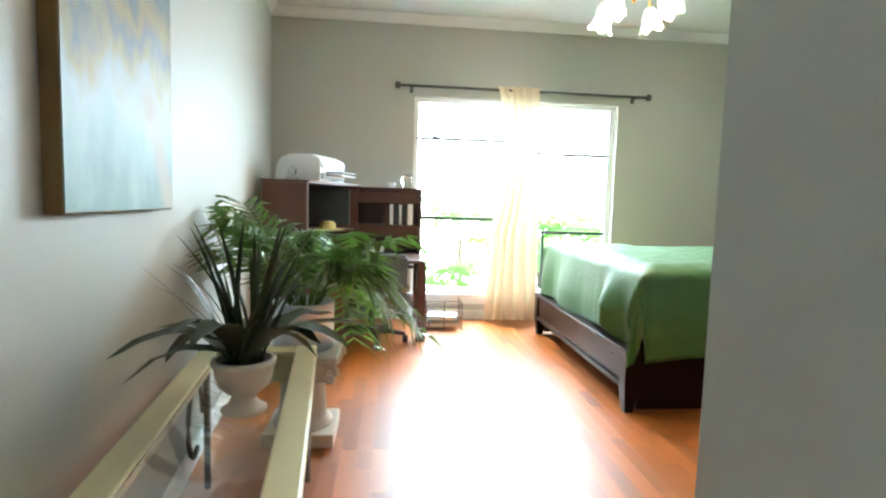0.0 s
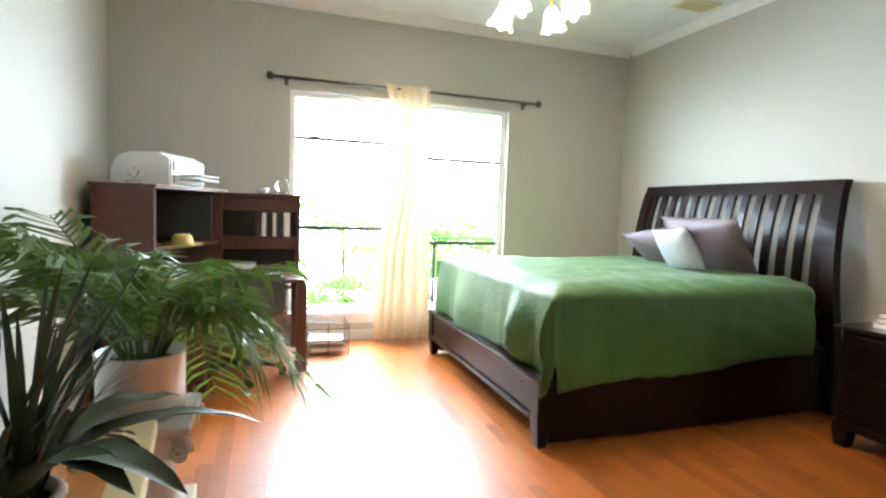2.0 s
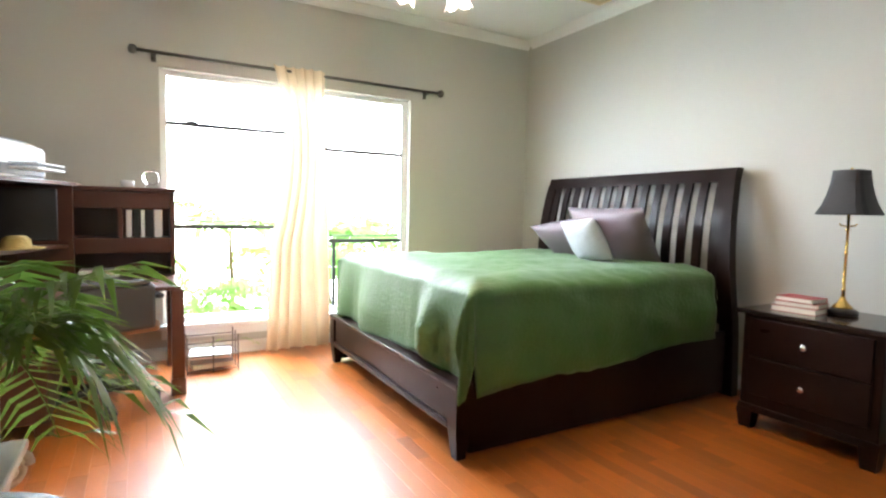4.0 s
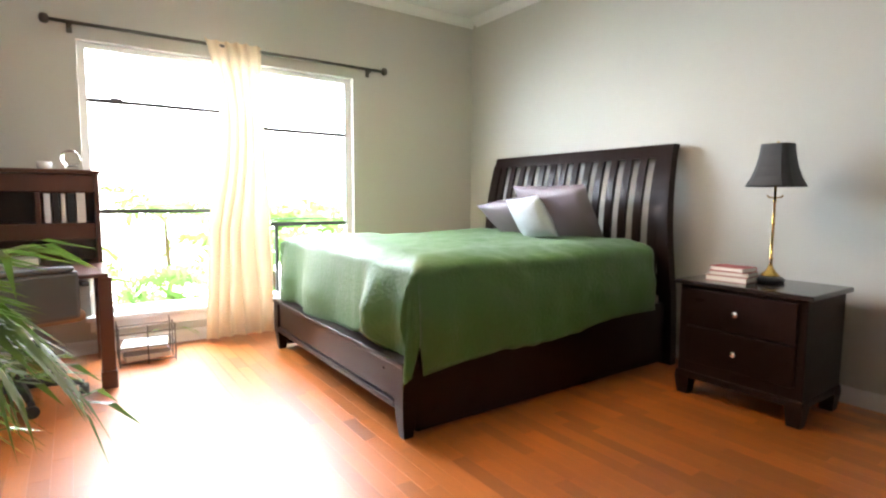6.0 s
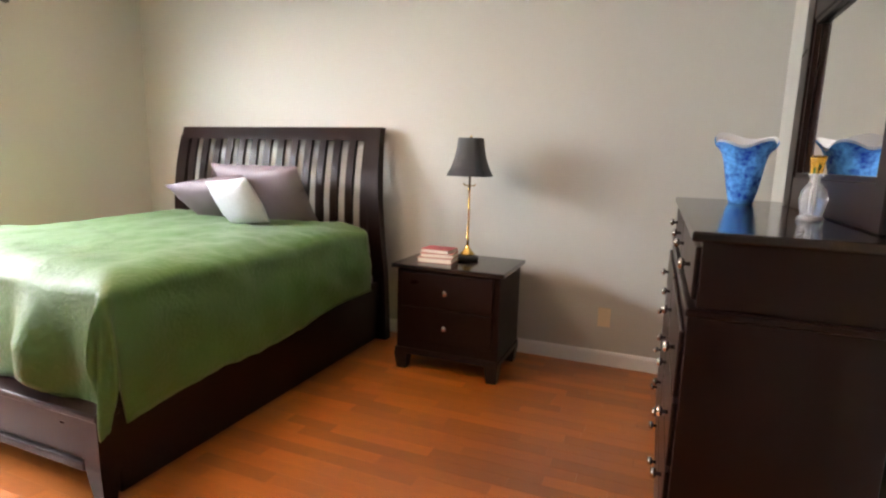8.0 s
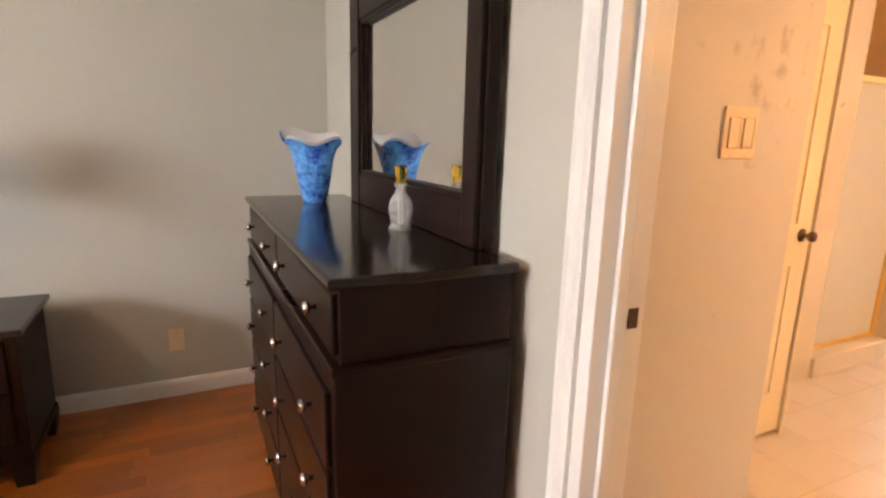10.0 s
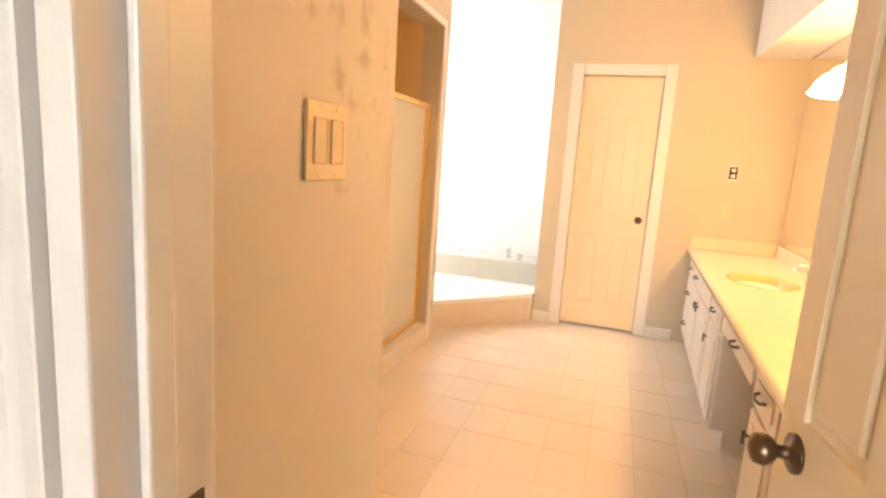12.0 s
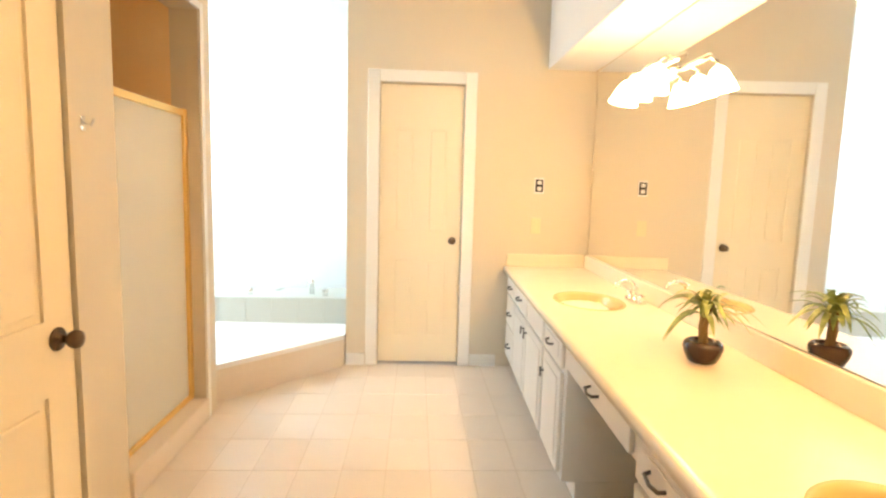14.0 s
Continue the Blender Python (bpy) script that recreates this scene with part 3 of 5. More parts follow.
def cushion(w, h, d):
    bm = bmesh.new()
    n = 18
    for face in (-1, 1):
        rows = []
        for i in range(n + 1):
            u = i / n * 2 - 1
            row = []
            for j in range(n + 1):
                v = j / n * 2 - 1
                puff = ((1 - abs(u) ** 2.4) * (1 - abs(v) ** 2.4)) ** 0.55
                pinch = 1 - 0.06 * (1 - abs(u * v)) * (abs(u) ** 4 + abs(v) ** 4)
                z = face * (d / 2 * puff + 0.004 * noise.noise(Vector((u * 4, v * 4, face * 3.0))))
                row.append(bm.verts.new((u * w / 2 * pinch, z, v * h / 2 * pinch)))
            rows.append(row)
        for a, b in zip(rows, rows[1:]):
            for j in range(n):
                bm.faces.new((a[j], a[j + 1], b[j + 1], b[j]))
    bmesh.ops.remove_doubles(bm, verts=bm.verts[:], dist=0.0008)
    return bm


def pillow(label, m, w, h, d, material, group=""):
    ob = new("pillow", mesh_of("pillow", cushion(w, h, d), material, True))
    ob.matrix_world = m
    return tagged(ob, label, "pillow", group)


pillow("taupe plum satin pillow leaning on the headboard", pose(4.53, 5.14, 0.925, -32, 0, 90), 0.66, 0.44, 0.17, PLUM)
pillow("taupe plum pillow lying flatter behind the cushion", pose(4.47, 5.42, 0.875, -50, 8, 92), 0.62, 0.42, 0.16, PLUM)
pillow("small silver-blue patterned throw cushion on the bed", pose(4.27, 5.12, 0.895, -30, 6, 84), 0.34, 0.31, 0.13, SILVER_CLOTH)

# ---- nightstand, lamp, books ----
ns = thing("nightstand", "dark espresso two-drawer nightstand against the wall", "nightstand", (0, 0, 0))
NX, NY0, NY1, NT = 4.41, 3.55, 4.14, 0.605
NB = 4.83
part("top", boxes((NX - 0.03, NB + 0.018, NY0 - 0.025, NY1 + 0.025, NT - 0.024, NT), bev=0.006), ESPTOP, ns)
part("body", boxes((NX, NB, NY0, NY1, 0.105, NT - 0.024), bev=0.003), ESP, ns)
for z0, z1 in ((0.375, 0.562), (0.180, 0.367)):
    dr = part("drawer", boxes((NX - 0.012, NX + 0.002, NY0 + 0.035, NY1 - 0.035, z0, z1), bev=0.004), ESP, ns)
    part("knob", lathe([(0.005, 0), (0.006, 0.012), (0.016, 0.018), (0.017, 0.024), (0.010, 0.030)], 14), NICKEL, dr, "round nickel knob", True).matrix_basis = pose(NX - 0.012, (NY0 + NY1) / 2, (z0 + z1) / 2, 0, -90, 0)
part("plinth", boxes((NX - 0.012, NB, NY0 - 0.008, NY1 + 0.008, 0.09, 0.125), bev=0.006), ESP, ns)
for x in (NX + 0.025, NB - 0.035):
    for y in (NY0 + 0.03, NY1 - 0.03):
        part("leg", taper_leg(x, y, 0.1, 0.075, 0.055), ESP, ns)

lp = thing("table_lamp", "slim brass candlestick lamp with black bell shade", "lamp", (4.68, 3.83, NT))
lp.scale = (1.04, 1.04, 0.955)
part("base", lathe([(0.055, 0), (0.062, 0.004), (0.064, 0.02), (0.05, 0.03), (0.044, 0.032)], 20), BLACK, lp, "black round base", True)
part("foot", lathe([(0.042, 0.032), (0.04, 0.04), (0.022, 0.06), (0.014, 0.075), (0.010, 0.09)], 18), BRASS, lp, smooth=True)
part("stem", lathe([(0.008, 0.09), (0.008, 0.12), (0.011, 0.125), (0.007, 0.13), (0.0065, 0.30), (0.010, 0.305), (0.0065, 0.31), (0.006, 0.42), (0.012, 0.425), (0.006, 0.43), (0.006, 0.53)], 14), BRASS, lp, smooth=True)
part("arm", tube([(0, -0.035, 0.458), (0, -0.03, 0.447), (0, 0, 0.442), (0, 0.03, 0.447), (0, 0.035, 0.458)], 0.004, 7), BRASS, lp, "small curled brass crossbar")


def bell_shade():
    bm = bmesh.new()
    last = None
    for k, (h, w) in enumerate(((0.500, 0.112), (0.505, 0.113), (0.55, 0.093), (0.60, 0.079), (0.66, 0.068), (0.715, 0.063), (0.72, 0.062))):
        ring = []
        for i in range(32):
            a = 2 * math.pi * i / 32
            sq = 1 / max(abs(math.cos(a)), abs(math.sin(a)))
            r = w * (0.72 * min(sq, 1.28) + 0.28)
            ring.append(bm.verts.new((r * math.cos(a), r * math.sin(a), h)))
        if last:
            for i in range(32):
                bm.faces.new((last[i], last[(i + 1) % 32], ring[(i + 1) % 32], ring[i]))
        last = ring
    return bm


sh = part("shade", bell_shade(), BLACKCLOTH, lp, "black silk square bell shade")
sm = sh.modifiers.new("thickness", "SOLIDIFY")
sm.thickness = 0.003
part("finial", lathe([(0.004, 0.715), (0.007, 0.725), (0.003, 0.735)], 10), BRASS, lp)


def book(label, at, turn, w, d, h, cover):
    b = thing("book", label, "book", at, "books on the nightstand", turn)
    part("cover", boxes((-w / 2, w / 2, -d / 2, d / 2, 0, 0.003), (-w / 2, w / 2, -d / 2, d / 2, h - 0.003, h), (w / 2 - 0.003, w / 2, -d / 2, d / 2, 0.003, h - 0.003)), cover, b)
    part("page_block", boxes((-w / 2 + 0.004, w / 2 - 0.004, -d / 2 + 0.004, d / 2 - 0.004, 0.0032, h - 0.0032)), PAPER, b)


book("closed rose hardback book at the bottom of the stack", (4.56, 3.96, NT), 4, 0.15, 0.20, 0.028, TANBOOK)
book("closed dark red hardback book", (4.565, 3.955, NT + 0.0285), 8, 0.14, 0.19, 0.022, TANBOOK)
book("closed red hardback book on top of the stack", (4.56, 3.955, NT + 0.051), -3, 0.13, 0.17, 0.024, REDBOOK)


def wall_plate(name, label, m, material, kind="outlet"):
    p = thing(name, label, "outlet" if kind == "outlet" else "switch", (0, 0, 0))
    p.matrix_world = m
    part("plate", boxes((-0.035, 0.035, 0, 0.006, -0.057, 0.057), bev=0.003), material, p)
    for z in (-0.022, 0.022):
        part("socket", boxes((-0.015, 0.015, 0.006, 0.009, z - 0.014, z + 0.014), bev=0.004), material, p)
    return p


wall_plate("wall_outlet", "almond duplex outlet low on the wall", pose(XE - 0.001, 3.07, 0.29, 0, 0, 90), ALMOND)

# ---- dresser with mirror ----
ds = thing("dresser", "dark espresso ten-drawer dresser against the wall", "dresser", (0, 0, 0))
DX0, DX1, DY0, DY1, DT = 3.158, 4.54, 2.352, 2.752, 1.028
part("top", boxes((DX0 - 0.012, DX1 + 0.012, DY0 - 0.01, DY1 + 0.012, DT - 0.024, DT), bev=0.006), ESPTOP, ds)
part("upper_body", boxes((DX0, DX1, DY0, DY1 - 0.012, 0.845, DT - 0.024), bev=0.003), ESP, ds)
part("body", boxes((DX0 - 0.014, DX1 + 0.014, DY0, DY1 + 0.004, 0.05, 0.835), bev=0.003), ESP, ds)
part("belt", boxes((DX0 - 0.018, DX1 + 0.018, DY0, DY1 + 0.010, 0.831, 0.849), bev=0.004), ESP, ds)
mid = (DX0 + DX1) / 2
rows_z = [(0.857, 0.995, DY1 - 0.012)] + [(0.062 + k * 0.183, 0.242 + k * 0.183, DY1 + 0.004) for k in range(4)]
for z0, z1, yf in rows_z:
    for x0, x1 in ((DX0 + 0.02, mid - 0.018), (mid - 0.002, DX1 - 0.03)):
        dr = part("drawer", boxes((x0, x1, yf - 0.002, yf + 0.012, z0 + 0.006, z1 - 0.006), bev=0.004), ESP, ds)
        for f in (0.2, 0.8):
            part("knob", lathe([(0.006, 0), (0.005, 0.012), (0.013, 0.016), (0.016, 0.022), (0.012, 0.029)], 14), NICKEL, dr, "round polished nickel knob", True).matrix_basis = pose(x0 + (x1 - x0) * f, yf + 0.012, (z0 + z1) / 2, -90, 0, 0)
for x in (DX0 + 0.03, DX1 - 0.03):
    for y in (DY0 + 0.04, DY1 - 0.04):
        part("leg", taper_leg(x, y, 0.05, 0.08, 0.06), ESP, ds)

dm = thing("dresser_mirror", "large dark-framed mirror standing on the dresser", "mirror", (0, 0, 0))
MX0, MX1, MZ1, MY = 3.292, 4.315, 1.80, 2.345
part("frame", boxes((MX0, MX0 + 0.072, MY - 0.015, MY + 0.035, DT + 0.001, MZ1), (MX1 - 0.11, MX1, MY - 0.015, MY + 0.035, DT + 0.001, MZ1), (MX0 + 0.072, MX1 - 0.11, MY - 0.015, MY + 0.032, DT + 0.001, DT + 0.115), (MX0 + 0.072, MX1 - 0.11, MY - 0.015, MY + 0.032, MZ1 - 0.10, MZ1), bev=0.005), ESP, dm)
part("bead", boxes((MX0 + 0.072, MX0 + 0.087, MY + 0.006, MY + 0.026, DT + 0.13, MZ1 - 0.115), (MX1 - 0.125, MX1 - 0.11, MY + 0.006, MY + 0.026, DT + 0.13, MZ1 - 0.115), (MX0 + 0.072, MX1 - 0.11, MY + 0.006, MY + 0.026, DT + 0.115, DT + 0.13), (MX0 + 0.072, MX1 - 0.11, MY + 0.006, MY + 0.026, MZ1 - 0.115, MZ1 - 0.10), bev=0.002), ESP, dm)
part("pane", boxes((MX0 + 0.074, MX1 - 0.112, MY, MY + 0.005, DT + 0.117, MZ1 - 0.102)), MIRROR, dm, "clear silvered mirror pane")
part("side_cap", boxes((MX0 - 0.012, MX0 - 0.001, MY - 0.015, MY + 0.020, DT + 0.001, MZ1 + 0.01), bev=0.004), ESP, dm)


def vase_shell(scale_in, top_cut):
    bm = bmesh.new()
    seg, n = 72, 16
    last = None
    for k in range(n + 1):
        t = k / n
        ring = []
        for i in range(seg):
            a = 2 * math.pi * i / seg
            wave = math.sin(4 * a + 0.6) * 0.45 + 0.30 * math.sin(2 * a + 2) + 0.6 * math.cos(a + 0.2)
            r = (0.036 + 0.046 * t ** 0.9 + 0.024 * wave * t ** 2.2 + 0.022 * t ** 8) * scale_in
            z = 0.006 * (1 if scale_in < 1 else 0) + t * (0.235 - top_cut) + 0.030 * wave * t ** 3
            ring.append(bm.verts.new((r * math.cos(a), r * math.sin(a), z)))
        if last:
            for i in range(seg):
                bm.faces.new((last[i], last[(i + 1) % seg], ring[(i + 1) % seg], ring[i]))
        else:
            bm.faces.new(list(reversed(ring)))
        last = ring
    return bm


vs_ = thing("vase", "blue mottled handkerchief vase with white ruffled lip", "vase", (4.30, 2.53, DT), turn=20)
vs_.scale = (1.2, 1.2, 1.03)
part("outside", vase_shell(1.0, 0), BLUEV, vs_, "mottled blue outside", True)
part("lining", vase_shell(0.955, -0.004), WHITEG, vs_, "white lining", True)

bt = thing("perfume_bottle", "small clear glass bottle with amber stopper", "bottle", (3.61, 2.44, DT), turn=25)
part("bottle", lathe([(0.030, 0), (0.036, 0.004), (0.026, 0.018), (0.030, 0.035), (0.035, 0.06), (0.030, 0.085), (0.016, 0.105), (0.013, 0.12), (0.019, 0.125), (0.019, 0.132)], 8), BOTTLEG, bt)
part("stopper", lathe([(0.015, 0.133), (0.016, 0.15), (0.020, 0.178), (0.017, 0.182)], 12), AMBER, bt, "amber glass stopper")
part("stem", lathe([(0.004, 0.02), (0.004, 0.132)], 8), WHITEG, bt)

# ---- chandelier and ceiling vent ----
ch = thing("chandelier", "brass ceiling light with lit white tulip shades", "ceiling light", (3.03, 4.90, 0.10))
ch_z = 0.10
part("canopy", lathe([(0.075, ZC - 0.001 - ch_z), (0.075, ZC - 0.012 - ch_z), (0.04, ZC - 0.035 - ch_z), (0.012, ZC - 0.045 - ch_z)], 20), BRASS, ch, smooth=True)
part("stem", lathe([(0.012, ZC - 0.045 - ch_z), (0.012, 2.30), (0.03, 2.28), (0.045, 2.22), (0.03, 2.17), (0.014, 2.14), (0.006, 2.12)], 16), BRASS, ch, smooth=True)


def tulip(seg=36):
    bm = bmesh.new()
    last = None
    for k, (r, z) in enumerate(((0.022, 0), (0.034, -0.02), (0.046, -0.05), (0.052, -0.08), (0.058, -0.105), (0.072, -0.125))):
        t = k / 5
        ring = [bm.verts.new((r * (1 + 0.08 * t ** 3 * math.cos(6 * 2 * math.pi * i / seg)) * math.cos(2 * math.pi * i / seg), r * (1 + 0.08 * t ** 3 * math.cos(6 * 2 * math.pi * i / seg)) * math.sin(2 * math.pi * i / seg), z - 0.012 * t ** 3 * math.cos(6 * 2 * math.pi * i / seg))) for i in range(seg)]
        if last:
            for i in range(seg):
                bm.faces.new((last[i], last[(i + 1) % seg], ring[(i + 1) % seg], ring[i]))
        else:
            bm.faces.new(ring)
        last = ring
    return bm


for i in range(4):
    a = radians(35 + 90 * i)
    c, s = math.cos(a), math.sin(a)
    arm = part("arm", tube([(0.03 * c, 0.03 * s, 2.20), (0.09 * c, 0.09 * s, 2.17), (0.15 * c, 0.15 * s, 2.19), (0.17 * c, 0.17 * s, 2.17), (0.172 * c, 0.172 * s, 2.135)], 0.007, 8), BRASS, ch, smooth=True)
    shd = part("shade", tulip(), BULB2, arm, "lit frosted white tulip glass", True)
    shd.matrix_basis = pose(0.172 * c, 0.172 * s, 2.135) @ pose(0, 0, 0, 0, 0, 35 + 90 * i) @ pose(0, 0, 0, 0, -22, 0)
    lamp("chandelier_bulb", "POINT", Matrix.Translation((3.03, 4.90, 0.10)) @ shd.matrix_basis @ pose(0, 0, -0.10), 17, (1.0, 0.81, 0.58), 0.02)
vent = thing("ceiling_vent", "cream louvred ceiling air vent", "vent", (4.68, 5.55, ZC))
part("frame", boxes((-0.15, 0.15, -0.09, -0.07, -0.012, -0.001), (-0.15, 0.15, 0.07, 0.09, -0.012, -0.001), (-0.15, -0.13, -0.07, 0.07, -0.012, -0.001), (0.13, 0.15, -0.07, 0.07, -0.012, -0.001)), CREAM, vent)
for i in range(7):
    part("slat", boxes((-0.13, 0.13, -0.066 + i * 0.02, -0.056 + i * 0.02, -0.010, -0.002)), CREAM, vent)

# ---- corner desk with hutch ----
DOX, DOY = -0.03, 0.05
dk = thing("corner_desk", "reddish dark wood corner desk with tall hutch", "desk", (DOX, DOY, 0))
DS = 0.957
dk.scale = (1, 1, DS)
TX0, TX1, TY0, TY1, TZ = 0.84, 1.14, 5.55, 6.24, 1.24
part("tower_side", boxes((TX0, TX1, TY0, TY0 + 0.025, 0.62, TZ - 0.02), bev=0.003), DESKW, dk)
part("tower_back", slab(((TX0, TY0 + 0.025), (TX0 + 0.015, TY0 + 0.025), (0.785, YW - 0.03), (0.77, YW - 0.03)), 0.0, TZ - 0.02), DESKW, dk)
part("tower_top", slab(((TX0 - 0.01, TY0 - 0.012), (TX1 + 0.012, TY0 - 0.012), (1.46, TY1 + 0.01), (1.46, YW - 0.03), (0.77, YW - 0.03)), TZ - 0.02, TZ), DESKW, dk)
part("tower_divider", boxes((0.80, 1.445, TY1 - 0.02, TY1 + 0.005, 0.65, TZ - 0.02), bev=0.003), DESKW, dk)
part("tower_shelf", slab(((TX0 + 0.02, TY0 + 0.026), (TX1 - 0.01, TY0 + 0.026), (1.42, TY1 - 0.021), (0.82, TY1 - 0.021)), 0.85, 0.87), DESKW, dk)
part("front_rail", boxes((TX1 - 0.03, TX1 + 0.002, TY0 + 0.0255, TY0 + 0.06, 0.651, TZ - 0.021), bev=0.004), DESKW, dk)
part("desktop", boxes((TX0 + 0.016, 1.50, TY0 - 0.08, YW - 0.04, 0.625, 0.65), (1.50, 1.97, 5.78, YW - 0.04, 0.625, 0.65), bev=0.006), DESKW, dk)
part("hutch_back", boxes((1.41, 1.955, YW - 0.075, YW - 0.06, 0.651, 1.20)), DESKW, dk)
part("hutch_side", boxes((1.945, 1.97, 6.33, YW - 0.03, 0.651, 1.20), bev=0.003), DESKW, dk)
part("hutch_top", boxes((1.40, 1.98, 6.31, YW - 0.03, 1.20, 1.225), bev=0.004), DESKW, dk)
part("hutch_rail", boxes((1.415, 1.944, 6.335, 6.36, 1.09, 1.199), bev=0.004), DESKW, dk)
part("hutch_shelf", boxes((1.415, 1.944, 6.34, YW - 0.08, 0.80, 0.90), bev=0.004), DESKW, dk)
part("hutch_divider", boxes((1.66, 1.685, 6.34, YW - 0.08, 0.90, 1.09)), DESKW, dk)
part("desk_leg", boxes((1.92, 1.985, 5.80, 5.87, 0.10, 0.625), (1.915, 1.99, 5.795, 5.875, 0.0, 0.10), bev=0.004), DESKW, dk)
part("desk_leg", boxes((1.92, 1.985, 6.45, 6.52, 0.0, 0.625), bev=0.004), DESKW, dk)
part("side_panel", boxes((1.94, 1.962, 5.87, 6.45, 0.34, 0.625), bev=0.003), DESKW, dk)
part("pedestal_front", boxes((0.90, 1.40, TY0 - 0.07, TY0 + 0.42, 0.06, 0.624), bev=0.004), DESKW, dk)
part("desk_foot", boxes((1.345, 1.415, TY0 - 0.085, TY0 - 0.015, 0.0, 0.07), bev=0.004), DESKW, dk)
for i, (w, m, h) in enumerate(((0.030, WHITEP, 0.17), (0.036, BLACK, 0.175), (0.022, WHITEP, 0.17), (0.040, BLACK, 0.172), (0.044, WHITEP, 0.175))):
    x = 1.70 + (0, 0.038, 0.080, 0.108, 0.154)[i]
    b = solo("binder", boxes((x, x + w, 6.345, 6.52, 0.901, 0.901 + h), bev=0.003), m, "white office binder standing in the hutch" if m is WHITEP else "black office binder standing in the hutch", "binder", (DOX, DOY, -0.038), group="binders in the hutch")
mo = thing("monitor", "dark flat screen standing in the desk tower", "monitor", (1.17 + DOX, 6.06 + DOY, 0.87 * DS))
part("stand", boxes((-0.09, 0.09, -0.06, 0.06, 0, 0.01), (-0.03, 0.03, 0.0, 0.02, 0.01, 0.06), bev=0.003), BLACK, mo)
part("screen", boxes((-0.24, 0.22, -0.02, 0.015, 0.03, 0.31), bev=0.006), BLACK, mo, "black glossy screen")
solo("straw_hat", lathe([(0.12, 0), (0.115, 0.008), (0.065, 0.012), (0.06, 0.05), (0.04, 0.065), (0.01, 0.068)], 24, bm=None), STRAW, "tan straw cap on the desk", "hat", (1.21, 5.93, 0.87 * DS), smooth=True)
solo("desk_papers", boxes((1.45, 1.66, 6.35, 6.52, 0.651, 0.69), bev=0.004), WHITEP, "stack of white papers on the desk", "papers", (DOX, DOY, -0.0275))

# printer on the tower
pr = thing("printer", "white and silver inkjet printer with open paper tray", "printer", (1.09, 5.93, TZ * DS + 0.001), turn=72)


def printer_shell():
    bm = bmesh.new()
    prof = [(-0.17, 0), (0.17, 0), (0.17, 0.07), (0.155, 0.125), (0.12, 0.165), (0.05, 0.185), (-0.10, 0.185), (-0.17, 0.15)]
    a = [bm.verts.new((-0.22, y, z)) for y, z in prof]
    b = [bm.verts.new((0.22, y, z)) for y, z in prof]
    for i in range(len(prof)):
        j = (i + 1) % len(prof)
        bm.faces.new((a[i], a[j], b[j], b[i]))
    bm.faces.new(a)
    bm.faces.new(b)
    bmesh.ops.bevel(bm, geom=bm.edges[:], offset=0.008, segments=2, affect="EDGES")
    return bm


part("shell", printer_shell(), WHITEP, pr)
part("lid_panel", boxes((-0.19, 0.19, -0.10, 0.04, 0.1852, 0.19), bev=0.002), GREYP, pr, "grey lid panel")
part("front_panel", boxes((-0.19, 0.19, -0.178, -0.168, 0.01, 0.06), (-0.19, 0.19, -0.177, -0.168, 0.085, 0.14), bev=0.003), GREYP, pr, "grey control panel")
part("tray", boxes((-0.13, 0.13, -0.30, -0.176, 0.035, 0.045), (-0.13, 0.13, -0.30, -0.176, 0.062, 0.068), bev=0.003), WHITEP, pr, "white paper tray")
for nm, x, y, z, lab in (("glass_ornament", 1.03, 5.61, TZ * DS, "small glass star candle holder on the desk tower"), ("glass_ornament", 1.84, 6.42, 1.2255 * DS, "round iridescent glass ornament on the hutch")):
    o = thing(nm, lab, "ornament", (x + DOX, y + DOY, z))
    part("base", boxes((-0.035, 0.035, -0.03, 0.03, 0.001, 0.02), bev=0.005), TABLEGLASS, o)
    g = bmesh.new()
    bmesh.ops.create_icosphere(g, subdivisions=1 if x < 1.5 else 3, radius=0.036 if x < 1.5 else 0.05)
    part("globe", g, GLASS, o).matrix_basis = pose(0, 0, 0.058 if x < 1.5 else 0.069)
o = solo("glass_dish", lathe([(0.02, 0), (0.035, 0.01), (0.04, 0.04), (0.036, 0.045)], 18), WHITEG, "small white frosted dish on the hutch", "dish", (1.68, 6.50, 1.2255 * DS), smooth=True)

# ---- office chair ----
oc = thing("office_chair", "black swivel office chair with tan seat at the desk", "chair", (1.55, 5.86, 0), turn=200)
for i in range(5):
    a = radians(72 * i + 10)
    lg = part("leg", tube([(0, 0, 0.09), (0.13 * math.cos(a), 0.13 * math.sin(a), 0.085), (0.26 * math.cos(a), 0.26 * math.sin(a), 0.065)], 0.024, 8, None, 0.015), BLACK, oc)
    cs = part("caster", lathe([(0.01, -0.022), (0.028, -0.02), (0.029, 0.02), (0.01, 0.022)], 14), BLACK, lg, "black caster wheel")
    cs.matrix_basis = pose(0.26 * math.cos(a), 0.26 * math.sin(a), 0.030, 90, 0, 72 * i + 100)
part("column", lathe([(0.028, 0.08), (0.028, 0.25), (0.018, 0.25), (0.018, 0.40)], 14), BLACK, oc)
part("seat", boxes((-0.23, 0.23, -0.22, 0.22, 0.40, 0.46), bev=0.025), TAN, oc, "tan cushioned seat", True)
part("backrest", boxes((-0.20, 0.20, 0.19, 0.235, 0.42, 0.66), (-0.18, 0.18, 0.20, 0.245, 0.655, 0.685), bev=0.02), DARKAL, oc, "dark curved plastic back")
